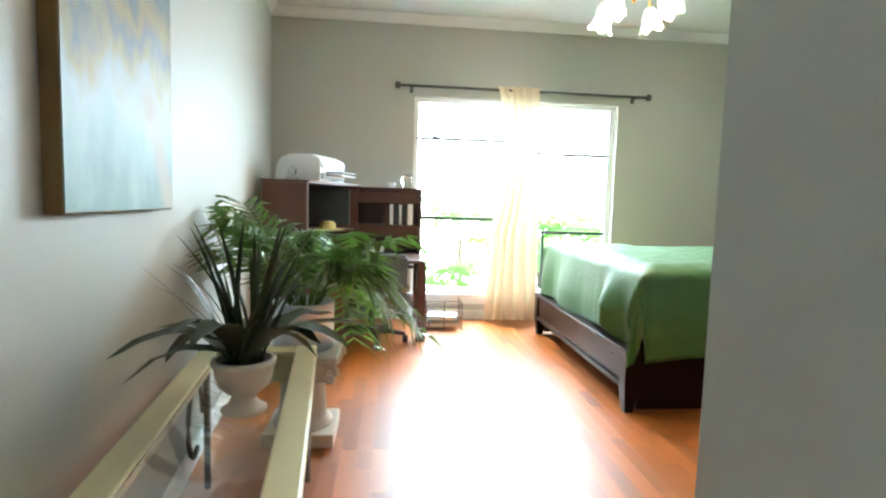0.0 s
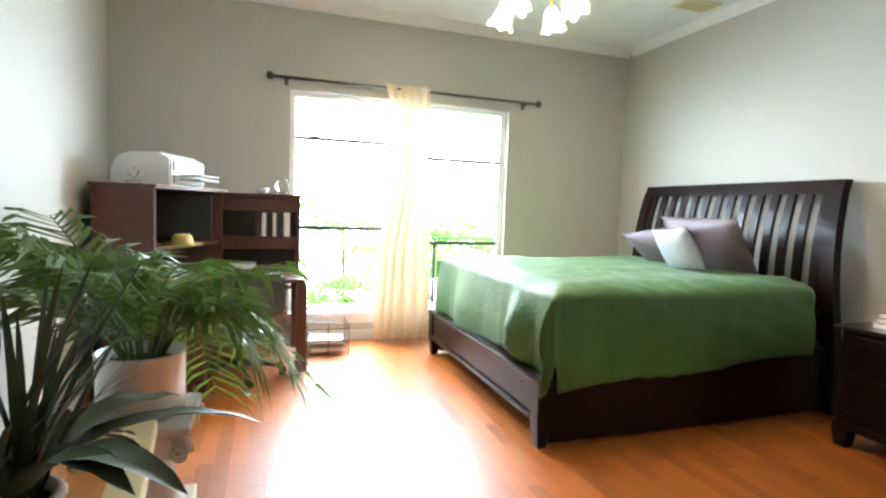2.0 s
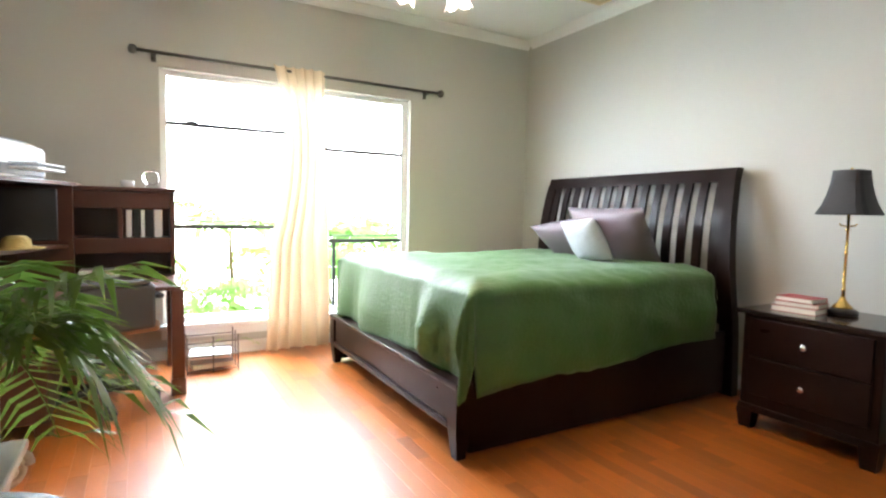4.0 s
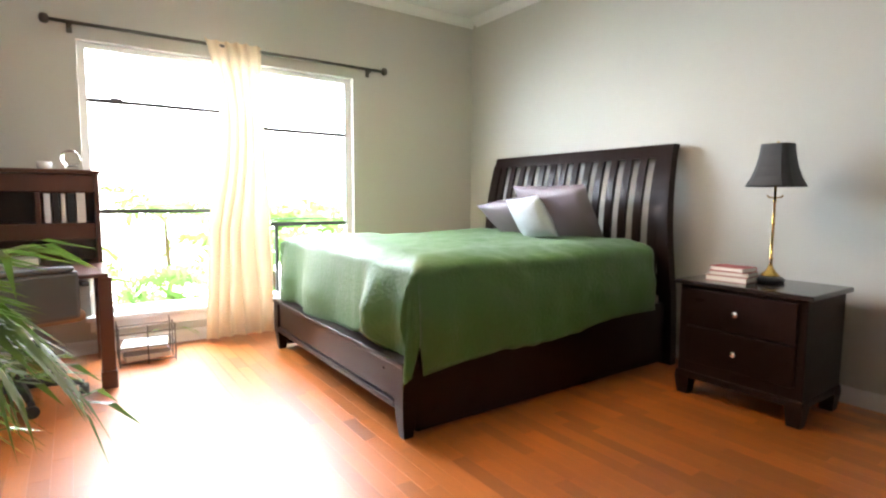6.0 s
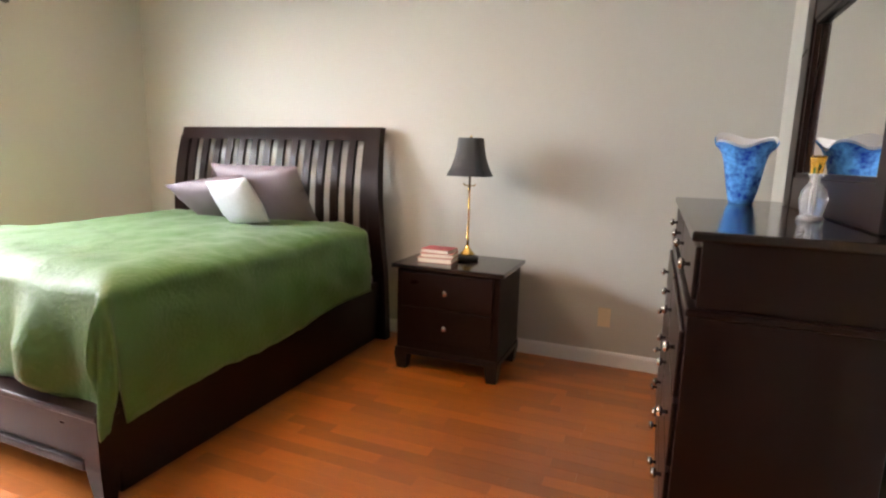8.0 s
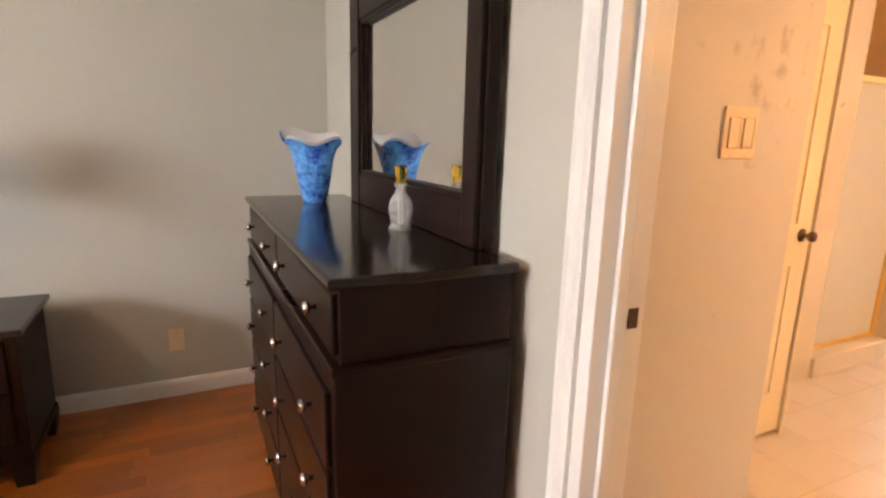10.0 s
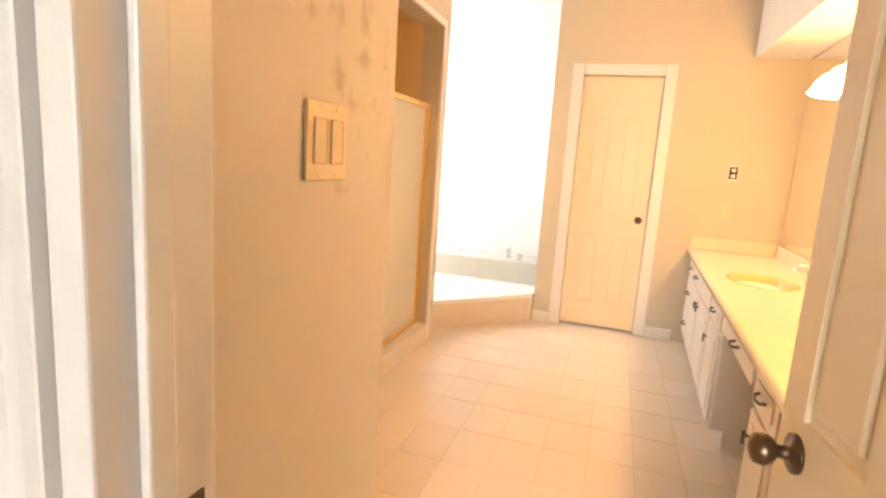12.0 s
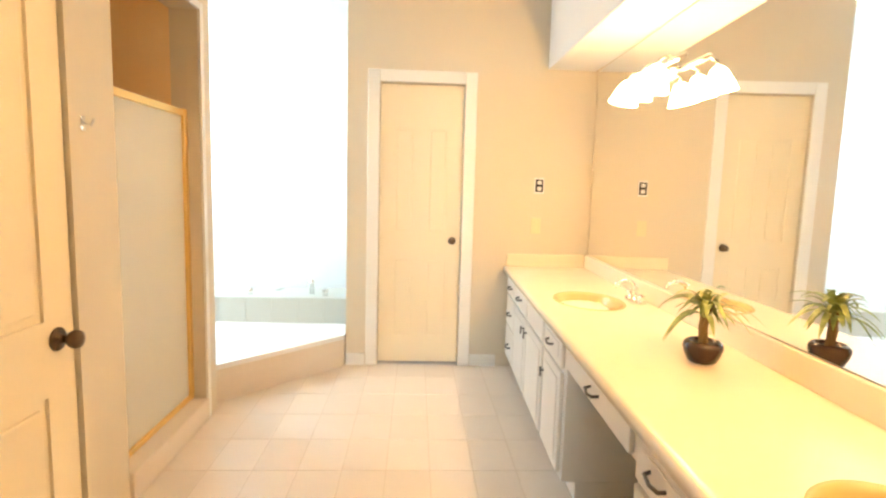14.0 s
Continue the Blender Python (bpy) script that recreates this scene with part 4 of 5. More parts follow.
for s in (-1, 1):
    part("armrest", boxes((s * 0.25 - 0.02, s * 0.25 + 0.02, -0.10, 0.16, 0.565, 0.59), (s * 0.25 - 0.012, s * 0.25 + 0.012, 0.02, 0.06, 0.41, 0.565), bev=0.008), BLACK, oc)

# ---- wire basket and bag by the window ----
wb = thing("wire_basket", "low black wire magazine basket on the floor", "basket", (2.14, 6.33, 0))
for z in (0.02, 0.11, 0.20):
    part("hoop", tube([(-0.15, -0.12, z), (0.15, -0.12, z), (0.15, 0.12, z), (-0.15, 0.12, z), (-0.15, -0.12, z)], 0.004, 6), PEWTER, wb)
for x, y in ((-0.15, -0.12), (0, -0.12), (0.15, -0.12), (0.15, 0), (0.15, 0.12), (-0.15, 0.12), (-0.15, 0)):
    part("wire", tube([(x, y, 0.001), (x, y, 0.24)], 0.004, 6), PEWTER, wb)
for k, (mt, z) in enumerate(((PAPER, 0.026), (GREYP, 0.056), (WHITEP, 0.086))):
    solo("magazine", boxes((-0.13, 0.12, -0.10, 0.10, 0, 0.028), bev=0.004), mt, "pale magazine lying in the wire basket", "magazine", (2.14, 6.33, z), 6 - 7 * k, group="magazines in the basket")

# ---- low table, urn plant ----
tb = thing("low_table", "cream-framed glass-topped low table with dark metal scrolls", "table", (1.412, 3.90, 0), turn=LTURN)
AX0, AX1, AY0, AY1, AZ = -0.41, 0.0, -1.45, 0.0, 0.51
fw = 0.075
part("frame_rail", boxes((AX0, AX0 + fw, AY0, AY1, AZ - 0.04, AZ), bev=0.006), CREAM, tb)
part("frame_rail", boxes((AX1 - fw, AX1, AY0, AY1, AZ - 0.04, AZ), bev=0.006), CREAM, tb)
part("frame_rail", boxes((AX0 + fw, AX1 - fw, AY1 - fw, AY1, AZ - 0.04, AZ), bev=0.006), CREAM, tb)
part("frame_rail", boxes((AX0 + fw, AX1 - fw, AY0, AY0 + fw, AZ - 0.04, AZ), bev=0.006), CREAM, tb)
part("glass_top", boxes((AX0 + fw, AX1 - fw, AY0 + fw, AY1 - fw, AZ - 0.014, AZ - 0.006)), TABLEGLASS, tb, "clear bevelled glass top")
for x in (AX0 + 0.03, AX1 - 0.03):
    for y in (AY0 + 0.05, AY1 - 0.05):
        lg = part("leg", tube([(x, y, AZ - 0.04), (x, y, 0.0)], 0.012, 8), PEWTER, tb)
    for k, y in enumerate((AY1 - 0.22, AY0 + 0.22)):
        sg = 1 if k == 0 else -1
        part("scroll", tube([(x, y + sg * (0.17 - 0.06 * t) * math.cos(t * 5.2) * 0.6, AZ - 0.20 + (0.15 - 0.05 * t) * math.sin(t * 5.2)) for t in [i / 18 for i in range(19)]], 0.008, 7), PEWTER, tb, "dark curled metal scroll")
UX, UY = 1.313, 3.265
urn = thing("urn_plant", "dark silk plant in a white gadrooned urn", "plant", (UX, UY, AZ + 0.0005))
urn.scale = (0.70, 0.70, 0.70)
part("urn", lathe([(0.075, 0), (0.078, 0.012), (0.06, 0.022), (0.042, 0.045), (0.040, 0.06), (0.055, 0.072), (0.085, 0.10), (0.098, 0.14), (0.098, 0.165), (0.108, 0.175), (0.108, 0.195), (0.09, 0.197), (0.085, 0.165)], 40, flute=0.05, flutes=20), IVORY, urn, "white stone gadrooned urn", True)
part("soil", lathe([(0.086, 0.15), (0.086, 0.172)], 24), SOIL, urn)
rng = random.Random(11)
bml = bmesh.new()
for i in range(13):
    blade(bml, (rng.uniform(-0.03, 0.03), rng.uniform(-0.03, 0.03), 0.17), i * 2.4 + 0.5 + rng.uniform(-0.3, 0.3), rng.uniform(0.46, 0.70), rng.uniform(0.050, 0.070), rng.uniform(0.6, 1.1), rng.uniform(0.5, 0.85), 12, 0.35)
for v in bml.verts:
    v.co.z += 0.014 * noise.noise(v.co * 14)
part("broad_leaves", bml, LEAFD, urn, "broad dark arching leaves", True)
bml = bmesh.new()
for i in range(52):
    blade(bml, (rng.uniform(-0.05, 0.05), rng.uniform(-0.05, 0.05), 0.17), rng.uniform(0, 6.28), rng.uniform(0.40, 0.66), rng.uniform(0.008, 0.013), rng.uniform(1.05, 1.5), rng.uniform(0.05, 0.35), 9, 0.3)
part("grass_leaves", bml, LEAFD, urn, "fine upright grassy leaves", True)

# ---- plaster column with palm ----
PX, PY, PH = 1.305, 4.26, 0.40
col = thing("plaster_column", "ivory plaster ionic column used as plant stand", "column", (PX, PY, 0))
part("plinth", boxes((-0.15, 0.15, -0.15, 0.15, 0, 0.06), bev=0.006), IVORY, col)
part("shaft", lathe([(0.125, 0.06), (0.125, 0.075), (0.105, 0.095), (0.10, 0.11), (0.092, 0.25), (0.10, 0.265), (0.10, 0.275)], 48, flute=0.05, flutes=20), IVORY, col, smooth=True)
part("abacus", boxes((-0.165, 0.165, -0.165, 0.165, PH - 0.03, PH), bev=0.008), IVORY, col)
part("capital", boxes((-0.13, 0.13, -0.12, 0.12, 0.275, PH - 0.03), bev=0.01), IVORY, col)
for sx in (-1, 1):
    for sy in (-1, 1):
        sp = []
        for i in range(33):
            t = i / 32
            r = 0.052 * (1 - 0.82 * t)
            sp.append((r * math.cos(t * 14), 0, r * math.sin(t * 14)))
        vo = part("volute", tube(sp, 0.013, 7, None, 0.006), IVORY, col, "carved spiral volute", True)
        vo.matrix_basis = pose(sx * 0.128, sy * 0.135, PH - 0.078, 0, 0, 45 if sx * sy > 0 else -45)
palm = thing("potted_palm", "feathery green palm in a brushed steel pot", "plant", (PX, PY, PH + 0.0005))
part("pot", lathe([(0.122, 0), (0.129, 0.004), (0.133, 0.205), (0.134, 0.21), (0.127, 0.21), (0.119, 0.16)], 40), STEEL, palm, "brushed steel cylinder pot", True)
part("soil", lathe([(0.117, 0.15), (0.117, 0.168)], 24), SOIL, palm)
rng = random.Random(23)
for i in range(19):
    bmf = bmesh.new()
    hd = i * 2.399 + rng.uniform(-0.25, 0.25)
    if math.cos(hd - 0.55) > 0.72:
        reach, up, sag = rng.uniform(0.58, 0.76), rng.uniform(0.85, 1.25), rng.uniform(0.9, 1.35)
    else:
        up = rng.uniform(1.0, 1.4)
        reach, sag = rng.uniform(0.46, 0.68), math.sin(up) - (rng.uniform(0.4, 0.8) if math.sin(hd) < 0.2 else rng.uniform(0.1, 0.8))
    frond(bmf, (0.05 * math.cos(hd), 0.05 * math.sin(hd), 0.17), hd, reach, up, sag, rng, 20, 0.21, 0.0105)
    part("frond", bmf, LEAF, palm)

# ---- painting ----
pt = thing("painting", "unframed canvas, hazy trees over pale blue-green water", "painting", (left_x(2.955), 2.955, 0), turn=LTURN)
PY0, PY1, PZ0, PZ1 = 0.0, 0.69, 1.012, 2.02
part("stretcher", boxes((0.001, 0.034, PY0, PY1, PZ0, PZ1), bev=0.003), mat("ochre_canvas_edge", (0.20, 0.12, 0.04), 0.8, var=0.3, bump=0.2), pt, "ochre-brown painted canvas edge")
ART = bpy.data.materials.new("hazy_landscape_paint")
ART.use_nodes = True
an, al = ART.node_tree.nodes, ART.node_tree.links
ab = an["Principled BSDF"]
ab.inputs["Roughness"].default_value = 0.55
tc = an.new("ShaderNodeTexCoord")
sep = an.new("ShaderNodeSeparateXYZ")
al.new(tc.outputs["Generated"], sep.inputs[0])
n1 = an.new("ShaderNodeTexNoise")
n1.inputs["Scale"].default_value, n1.inputs["Detail"].default_value = 5.0, 5
al.new(tc.outputs["Generated"], n1.inputs["Vector"])
ma = an.new("ShaderNodeMath")
ma.operation = "MULTIPLY_ADD"
ma.inputs[1].default_value = 0.45
al.new(n1.outputs["Fac"], ma.inputs[0])
sb = an.new("ShaderNodeMath")
sb.operation = "SUBTRACT"
sb.inputs[1].default_value = 0.225
al.new(sep.outputs["Z"], sb.inputs[0])
al.new(sb.outputs[0], ma.inputs[2])
cr = an.new("ShaderNodeValToRGB")
for k, (p, c) in enumerate(((0.0, (0.16, 0.25, 0.23)), (0.14, (0.26, 0.36, 0.34)), (0.28, (0.38, 0.42, 0.42)), (0.36, (0.34, 0.27, 0.11)), (0.43, (0.15, 0.15, 0.13)), (0.50, (0.30, 0.22, 0.07)), (0.58, (0.11, 0.11, 0.08)), (0.8, (0.20, 0.17, 0.09)))):
    e = cr.color_ramp.elements[k] if k < 2 else cr.color_ramp.elements.new(p)
    e.position, e.color = p, rgb(c)
al.new(ma.outputs[0], cr.inputs[0])
lean = an.new("ShaderNodeMath")
lean.operation = "MULTIPLY_ADD"
lean.inputs[1].default_value = 0.9
al.new(sep.outputs["Z"], lean.inputs[0])
al.new(sep.outputs["Y"], lean.inputs[2])
off = an.new("ShaderNodeMath")
off.operation = "SUBTRACT"
off.inputs[1].default_value = 0.97
al.new(lean.outputs[0], off.inputs[0])
width = an.new("ShaderNodeMath")
width.operation = "ABSOLUTE"
al.new(off.outputs[0], width.inputs[0])
edge = an.new("ShaderNodeMapRange")
edge.inputs[1].default_value, edge.inputs[2].default_value = 0.14, 0.04
edge.inputs[3].default_value, edge.inputs[4].default_value = 0.0, 0.75
al.new(width.outputs[0], edge.inputs[0])
low = an.new("ShaderNodeMapRange")
low.inputs[1].default_value, low.inputs[2].default_value = 0.40, 0.30
al.new(sep.outputs["Z"], low.inputs[0])
both = an.new("ShaderNodeMath")
both.operation = "MULTIPLY"
al.new(edge.outputs[0], both.inputs[0])
al.new(low.outputs[0], both.inputs[1])
path_mix = an.new("ShaderNodeMix")
path_mix.data_type = "RGBA"
path_mix.inputs[7].default_value = rgb((0.38, 0.30, 0.21))
al.new(both.outputs[0], path_mix.inputs[0])
al.new(cr.outputs[0], path_mix.inputs[6])
al.new(path_mix.outputs[2], ab.inputs["Base Color"])
part("canvas", boxes((0.0345, 0.037, PY0 + 0.004, PY1 - 0.004, PZ0 + 0.004, PZ1 - 0.004)), ART, pt, "painted canvas face")

# ---- bathroom shell ----
SWX, SWY = 3.003, 1.64
CWX = 3.50
GX = 3.89
SCUFF = mat("scuffed_bath_paint", (0.62, 0.58, 0.53), 0.5, var=0.06, scale=1.6, fine=160, bump=0.15)
qn, ql = SCUFF.node_tree.nodes, SCUFF.node_tree.links
qb = qn["Principled BSDF"]
src = qb.inputs["Base Color"].links[0].from_socket
qc = qn.new("ShaderNodeTexCoord")
qd = qn.new("ShaderNodeVectorMath")
qd.operation = "DISTANCE"
qd.inputs[1].default_value = (SWX, 1.80, 1.43)
ql.new(qc.outputs["Object"], qd.inputs[0])
qr = qn.new("ShaderNodeMapRange")
qr.inputs[1].default_value, qr.inputs[2].default_value, qr.inputs[3].default_value, qr.inputs[4].default_value = 0.05, 0.26, 0.19, 0.0
ql.new(qd.outputs["Value"], qr.inputs[0])
qz = qn.new("ShaderNodeTexNoise")
qz.inputs["Scale"].default_value, qz.inputs["Detail"].default_value = 15.0, 6
ql.new(qc.outputs["Object"], qz.inputs["Vector"])
qa = qn.new("ShaderNodeMath")
qa.operation = "ADD"
ql.new(qz.outputs["Fac"], qa.inputs[0])
ql.new(qr.outputs[0], qa.inputs[1])
qs = qn.new("ShaderNodeMapRange")
qs.inputs[1].default_value, qs.inputs[2].default_value, qs.inputs[3].default_value, qs.inputs[4].default_value = 0.70, 0.84, 0.0, 0.42
ql.new(qa.outputs[0], qs.inputs[0])
qm = qn.new("ShaderNodeMix")
qm.data_type = "RGBA"
qm.inputs[7].default_value = rgb((0.20, 0.16, 0.13))
ql.new(qs.outputs[0], qm.inputs[0])
ql.new(src, qm.inputs[6])
ql.new(qm.outputs[2], qb.inputs["Base Color"])
setting("wall_bath_switch", boxes((SWX, SWX + 0.1, SWY, YS - 0.121, 0, BC)), SCUFF, "peach-lit painted wall with patched plaster marks", "wall")
setting("wall_bath_return", boxes((SWX + 0.1, CWX + 0.1, SWY, SWY + 0.1, 0, BC)), BATHP, "plain bathroom return wall", "wall")
CD0, CD1, CE = 0.612, 1.38, 0.595
setting("wall_bath_closet", boxes((CWX, CWX + 0.1, CD1, SWY, 0, BC), (CWX, CWX + 0.1, CE, CD0, 0, BC), (CWX, CWX + 0.1, CD0, CD1, 2.06, BC), (CWX + 0.1, 4.95, CE, CE + 0.1, 0, BC)), BATHP, "bathroom wall with a closet door and hook", "wall")
setting("wall_closet_back", boxes((CWX + 0.3, CWX + 0.35, CE + 0.1, SWY, 0, BC)), BATHP, "plain closet wall", "wall")
SY0, SY1 = -0.935, -0.15
setting("wall_shower_front", boxes((GX - 0.08, GX + 0.06, -1.09, SY0, 0, BC), (GX - 0.08, GX + 0.06, SY0, SY1, 2.18, BC), (GX - 0.08, GX + 0.06, SY1, CE, 0, BC)), BATHP, "painted wall around the shower opening", "wall")
setting("wall_shower_end", boxes((GX + 0.06, 4.95, -1.09, SY0 - 0.02, 0, BC)), BATHP, "painted wall between shower and tub", "wall")
setting("wall_shower_tile", boxes((4.85, 4.87, SY0, SY1, 0.02, 2.22), (GX + 0.06, 4.85, SY0 - 0.019, SY0, 0.02, 2.22), (GX + 0.06, 4.85, SY1 - 0.02, SY1 - 0.001, 0.02, 2.22)), SHOWERW, "tan glossy shower surround", "wall")
setting("ceiling_shower", boxes((GX + 0.06, 4.85, SY0, SY1 - 0.02, 2.22, 2.26)), SHOWERW, "tan shower ceiling", "ceiling")
setting("wall_bath_east", boxes((4.95, 5.07, -2.75, CE + 0.1, 0, BC)), BATHP, "bathroom outer wall", "wall")
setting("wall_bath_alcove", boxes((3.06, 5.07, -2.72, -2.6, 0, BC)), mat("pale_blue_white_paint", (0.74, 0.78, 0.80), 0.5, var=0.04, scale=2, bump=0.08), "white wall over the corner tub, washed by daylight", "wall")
FD0, FD1, FDZ = 2.342, 2.938, 2.035
setting("wall_bath_far", boxes((BM - 0.1, FD0, BF - 0.12, BF, 0, BC), (FD1, 3.165, BF - 0.12, BF, 0, BC), (FD0, FD1, BF - 0.12, BF, FDZ, BC), (3.06, 3.165, -2.6, BF - 0.12, 0, BC)), BATHP, "warm-lit painted bathroom end wall", "wall")
setting("wall_bath_vanity", slab(((BM - 0.115, BF), (BM - 0.015, BF), (BM - 0.015 + 0.035 * (HY - 0.103 - BF) - 0.001, HY - 0.103), (BM - 0.115, HY - 0.103)), 0, BC), BATHP, "painted wall behind the vanity mirror", "wall")
setting("wall_bath_end", boxes((BM, HX + 0.1, HY - 0.102, HY - 0.1 + 0.001, 0, BC)), BATHP, "plain wall at the vanity's end", "wall")
setting("wall_bath_hall", boxes((HX + 0.1005, HX + 0.12, HY - 0.1, YS - 0.121, 0, BC)), BATHP, "plain wall behind the bathroom door", "wall")
setting("wall_bath_over", boxes((BM - 0.1, 5.07, YS - 0.125, YS - 0.005, ZC + 0.1, BC)), BATHP, "plain wall over the doorway", "wall")
setting("ceiling_bath", boxes((BM - 0.1, 5.07, -2.75, YS - 0.005, BC, BC + 0.1)), CEIL, "white bathroom ceiling", "ceiling")
setting("soffit", boxes((BM, 1.762, BF, HY - 0.105, 2.160, BC), bev=0.004), TRIM, "white boxed soffit over the vanity", "soffit")
setting("floor_bath", boxes((BM - 0.1, 5.07, -2.75, YS - 0.101, -0.12, -0.0018)), GROUT, "cream ceramic tile floor with tan grout", "floor")
for p0, p1, n in (((2.06, BF, 0), (FD0 - 0.09, BF, 0), (0, 1, 0)), ((FD1 + 0.09, BF, 0), (3.165, BF, 0), (0, 1, 0)), ((SWX, SWY, 0), (SWX, YS - 0.14, 0), (-1, 0, 0))):
    setting("baseboard", sweep_prism(BASE, p0, p1, n), TRIM, "white painted baseboard", "baseboard")


def panel_door(name, label, width, height, m, material, knob_side, knob_label="antique bronze round knob", columns=2):
    """A moulded panel door in its own x-z plane, hinge at x 0, with its face on -y; knobs on both faces."""
    d = thing(name, label, "door", (0, 0, 0))
    d.matrix_world = m
    st, th = (0.10 if width > 0.5 else 0.065), 0.035
    inner = width - 2 * st
    mul = (0.09 if width > 0.5 else 0.045) if columns == 2 else 0
    pw = (inner - mul) / columns
    part("slab", boxes((0, width, 0.008, th - 0.008, 0.022, height)), material, d)
    frame = []
    for y0, y1 in ((0, 0.008), (th - 0.008, th)):
        frame += [(0, st, y0, y1, 0.022, height), (width - st, width, y0, y1, 0.022, height)]
        for z0, z1 in ((0.022, 0.22), (0.80, 0.98), (height - 0.30, height)):
            frame.append((st, width - st, y0, y1, z0, z1))
        if columns == 2:
            for z0, z1 in ((0.22, 0.80), (0.98, height - 0.30)):
                frame.append((st + pw, st + pw + mul, y0, y1, z0, z1))
    part("stiles", boxes(*frame), material, d)
    for k in range(columns):
        x0 = st + k * (pw + mul)
        for z0, z1 in ((0.22, 0.80), (0.98, height - 0.30)):
            part("panel", boxes((x0 + 0.02, x0 + pw - 0.02, 0.001, th - 0.001, z0 + 0.02, z1 - 0.02), bev=0.005), material, d)
    kx = width - 0.06 if knob_side > 0 else 0.06
    for s in (-1, 1):
        kn = part("knob", lathe([(0.028, 0), (0.028, 0.005), (0.010, 0.009), (0.009, 0.024), (0.018, 0.031), (0.023, 0.042), (0.020, 0.054), (0.008, 0.059)], 20), BRONZE, d, knob_label, True)
        kn.matrix_basis = pose(kx, 0 if s < 0 else th, 0.93, 90 if s < 0 else -90, 0, 0)
    return d


fd = panel_door("door_1", "closed cream panel door at the end of the bathroom", FD1 - FD0 - 0.008, FDZ - 0.006, pose(FD1 - 0.004, BF - 0.02, 0, 0, 0, 180), DOORP, 1)
cdr = panel_door("door_2", "closed cream panel closet door with bronze knob", CD1 - CD0 - 0.01, 2.05, pose(CWX + 0.012, CD1 - 0.005, 0, 0, 0, -90), DOORP, 1)
bd = panel_door("door_3", "open narrow white panel bathroom door", 0.478, 2.03, pose(JW + 0.002, YS - 0.126, 0, 0, 0, -84.2), DOORP, 1)
for o in (fd, cdr, bd):
    o["kind"] = "structure"
for x0, x1, z0, z1 in ((FD0 - 0.085, FD0 - 0.001, 0.001, FDZ + 0.085), (FD1 + 0.001, FD1 + 0.085, 0.001, FDZ + 0.085), (FD0, FD1, FDZ + 0.001, FDZ + 0.085)):
    setting("trim", boxes((x0, x1, BF + 0.001, BF + 0.018, z0, z1), bev=0.005), TRIM, "white painted door casing", "trim")
for y0, y1, z0, z1 in ((CD1 + 0.001, CD1 + 0.075, 0.001, 2.135), (CD0, CD1, 2.061, 2.135)):
    setting("trim", boxes((CWX - 0.018, CWX - 0.001, y0, y1, z0, z1), bev=0.005), TRIM, "white painted closet door casing", "trim")
hk = thing("robe_hook", "small chrome robe hook on the wall", "hook", (GX - 0.081, 0.05, 1.50))
part("plate", boxes((-0.006, 0, -0.012, 0.012, -0.03, 0.02), bev=0.002), CHROME, hk)
part("peg", tube([(-0.006, 0, 0), (-0.03, 0, -0.01), (-0.04, 0, 0.012)], 0.005, 8), CHROME, hk)

# switch plate
sw = thing("light_switch", "almond double rocker switch plate on the wall", "switch", (SWX - 0.0005, 1.885, 1.317))
part("plate", boxes((-0.006, 0, -0.056, 0.056, -0.056, 0.056), bev=0.002), ALMOND, sw)
for y in (-0.023, 0.023):
    part("rocker", boxes((-0.009, -0.006, y - 0.017, y + 0.017, -0.033, 0.033), bev=0.003), ALMOND, sw)
    for z in (-0.048, 0.048):
        part("screw", lathe([(0.003, 0), (0.003, 0.0008)], 8), ALMOND, sw).matrix_basis = pose(-0.006, y, z, 0, -90, 0)

# ---- shower ----
shw = thing("shower_screen", "frosted glass shower panel in a brass frame", "shower screen", (0, 0, 0))
part("pane", boxes((GX - 0.004, GX + 0.004, SY0 + 0.04, SY1 - 0.022, 0.15, 1.64)), FROST, shw, "frosted glass pane").visible_shadow = False
part("post", boxes((GX - 0.02, GX + 0.02, SY0 + 0.001, SY0 + 0.04, 0.122, 1.68), bev=0.004), SHOWER_BRASS, shw)
part("head_rail", boxes((GX - 0.018, GX + 0.018, SY0 + 0.04, SY1 - 0.022, 1.64, 1.675), bev=0.004), SHOWER_BRASS, shw)
part("sill_rail", boxes((GX - 0.018, GX + 0.018, SY0 + 0.04, SY1 - 0.022, 0.122, 0.15), bev=0.004), SHOWER_BRASS, shw)
setting("shower_curb", boxes((GX - 0.10, GX + 0.06, SY0 + 0.001, SY1 - 0.001, 0, 0.12), bev=0.006), TILE, "cream tiled shower curb", "curb")
setting("trim", boxes((GX - 0.096, GX - 0.081, SY0 - 0.04, SY0, 0.0, 2.22), (GX - 0.096, GX - 0.081, SY0, SY1, 2.18, 2.22), bev=0.003), TRIM, "white trim around the shower opening", "trim")

# ---- corner tub ----
tub = thing("corner_tub", "white corner bathtub behind a low tiled step", "bathtub", (0, 0, 0))


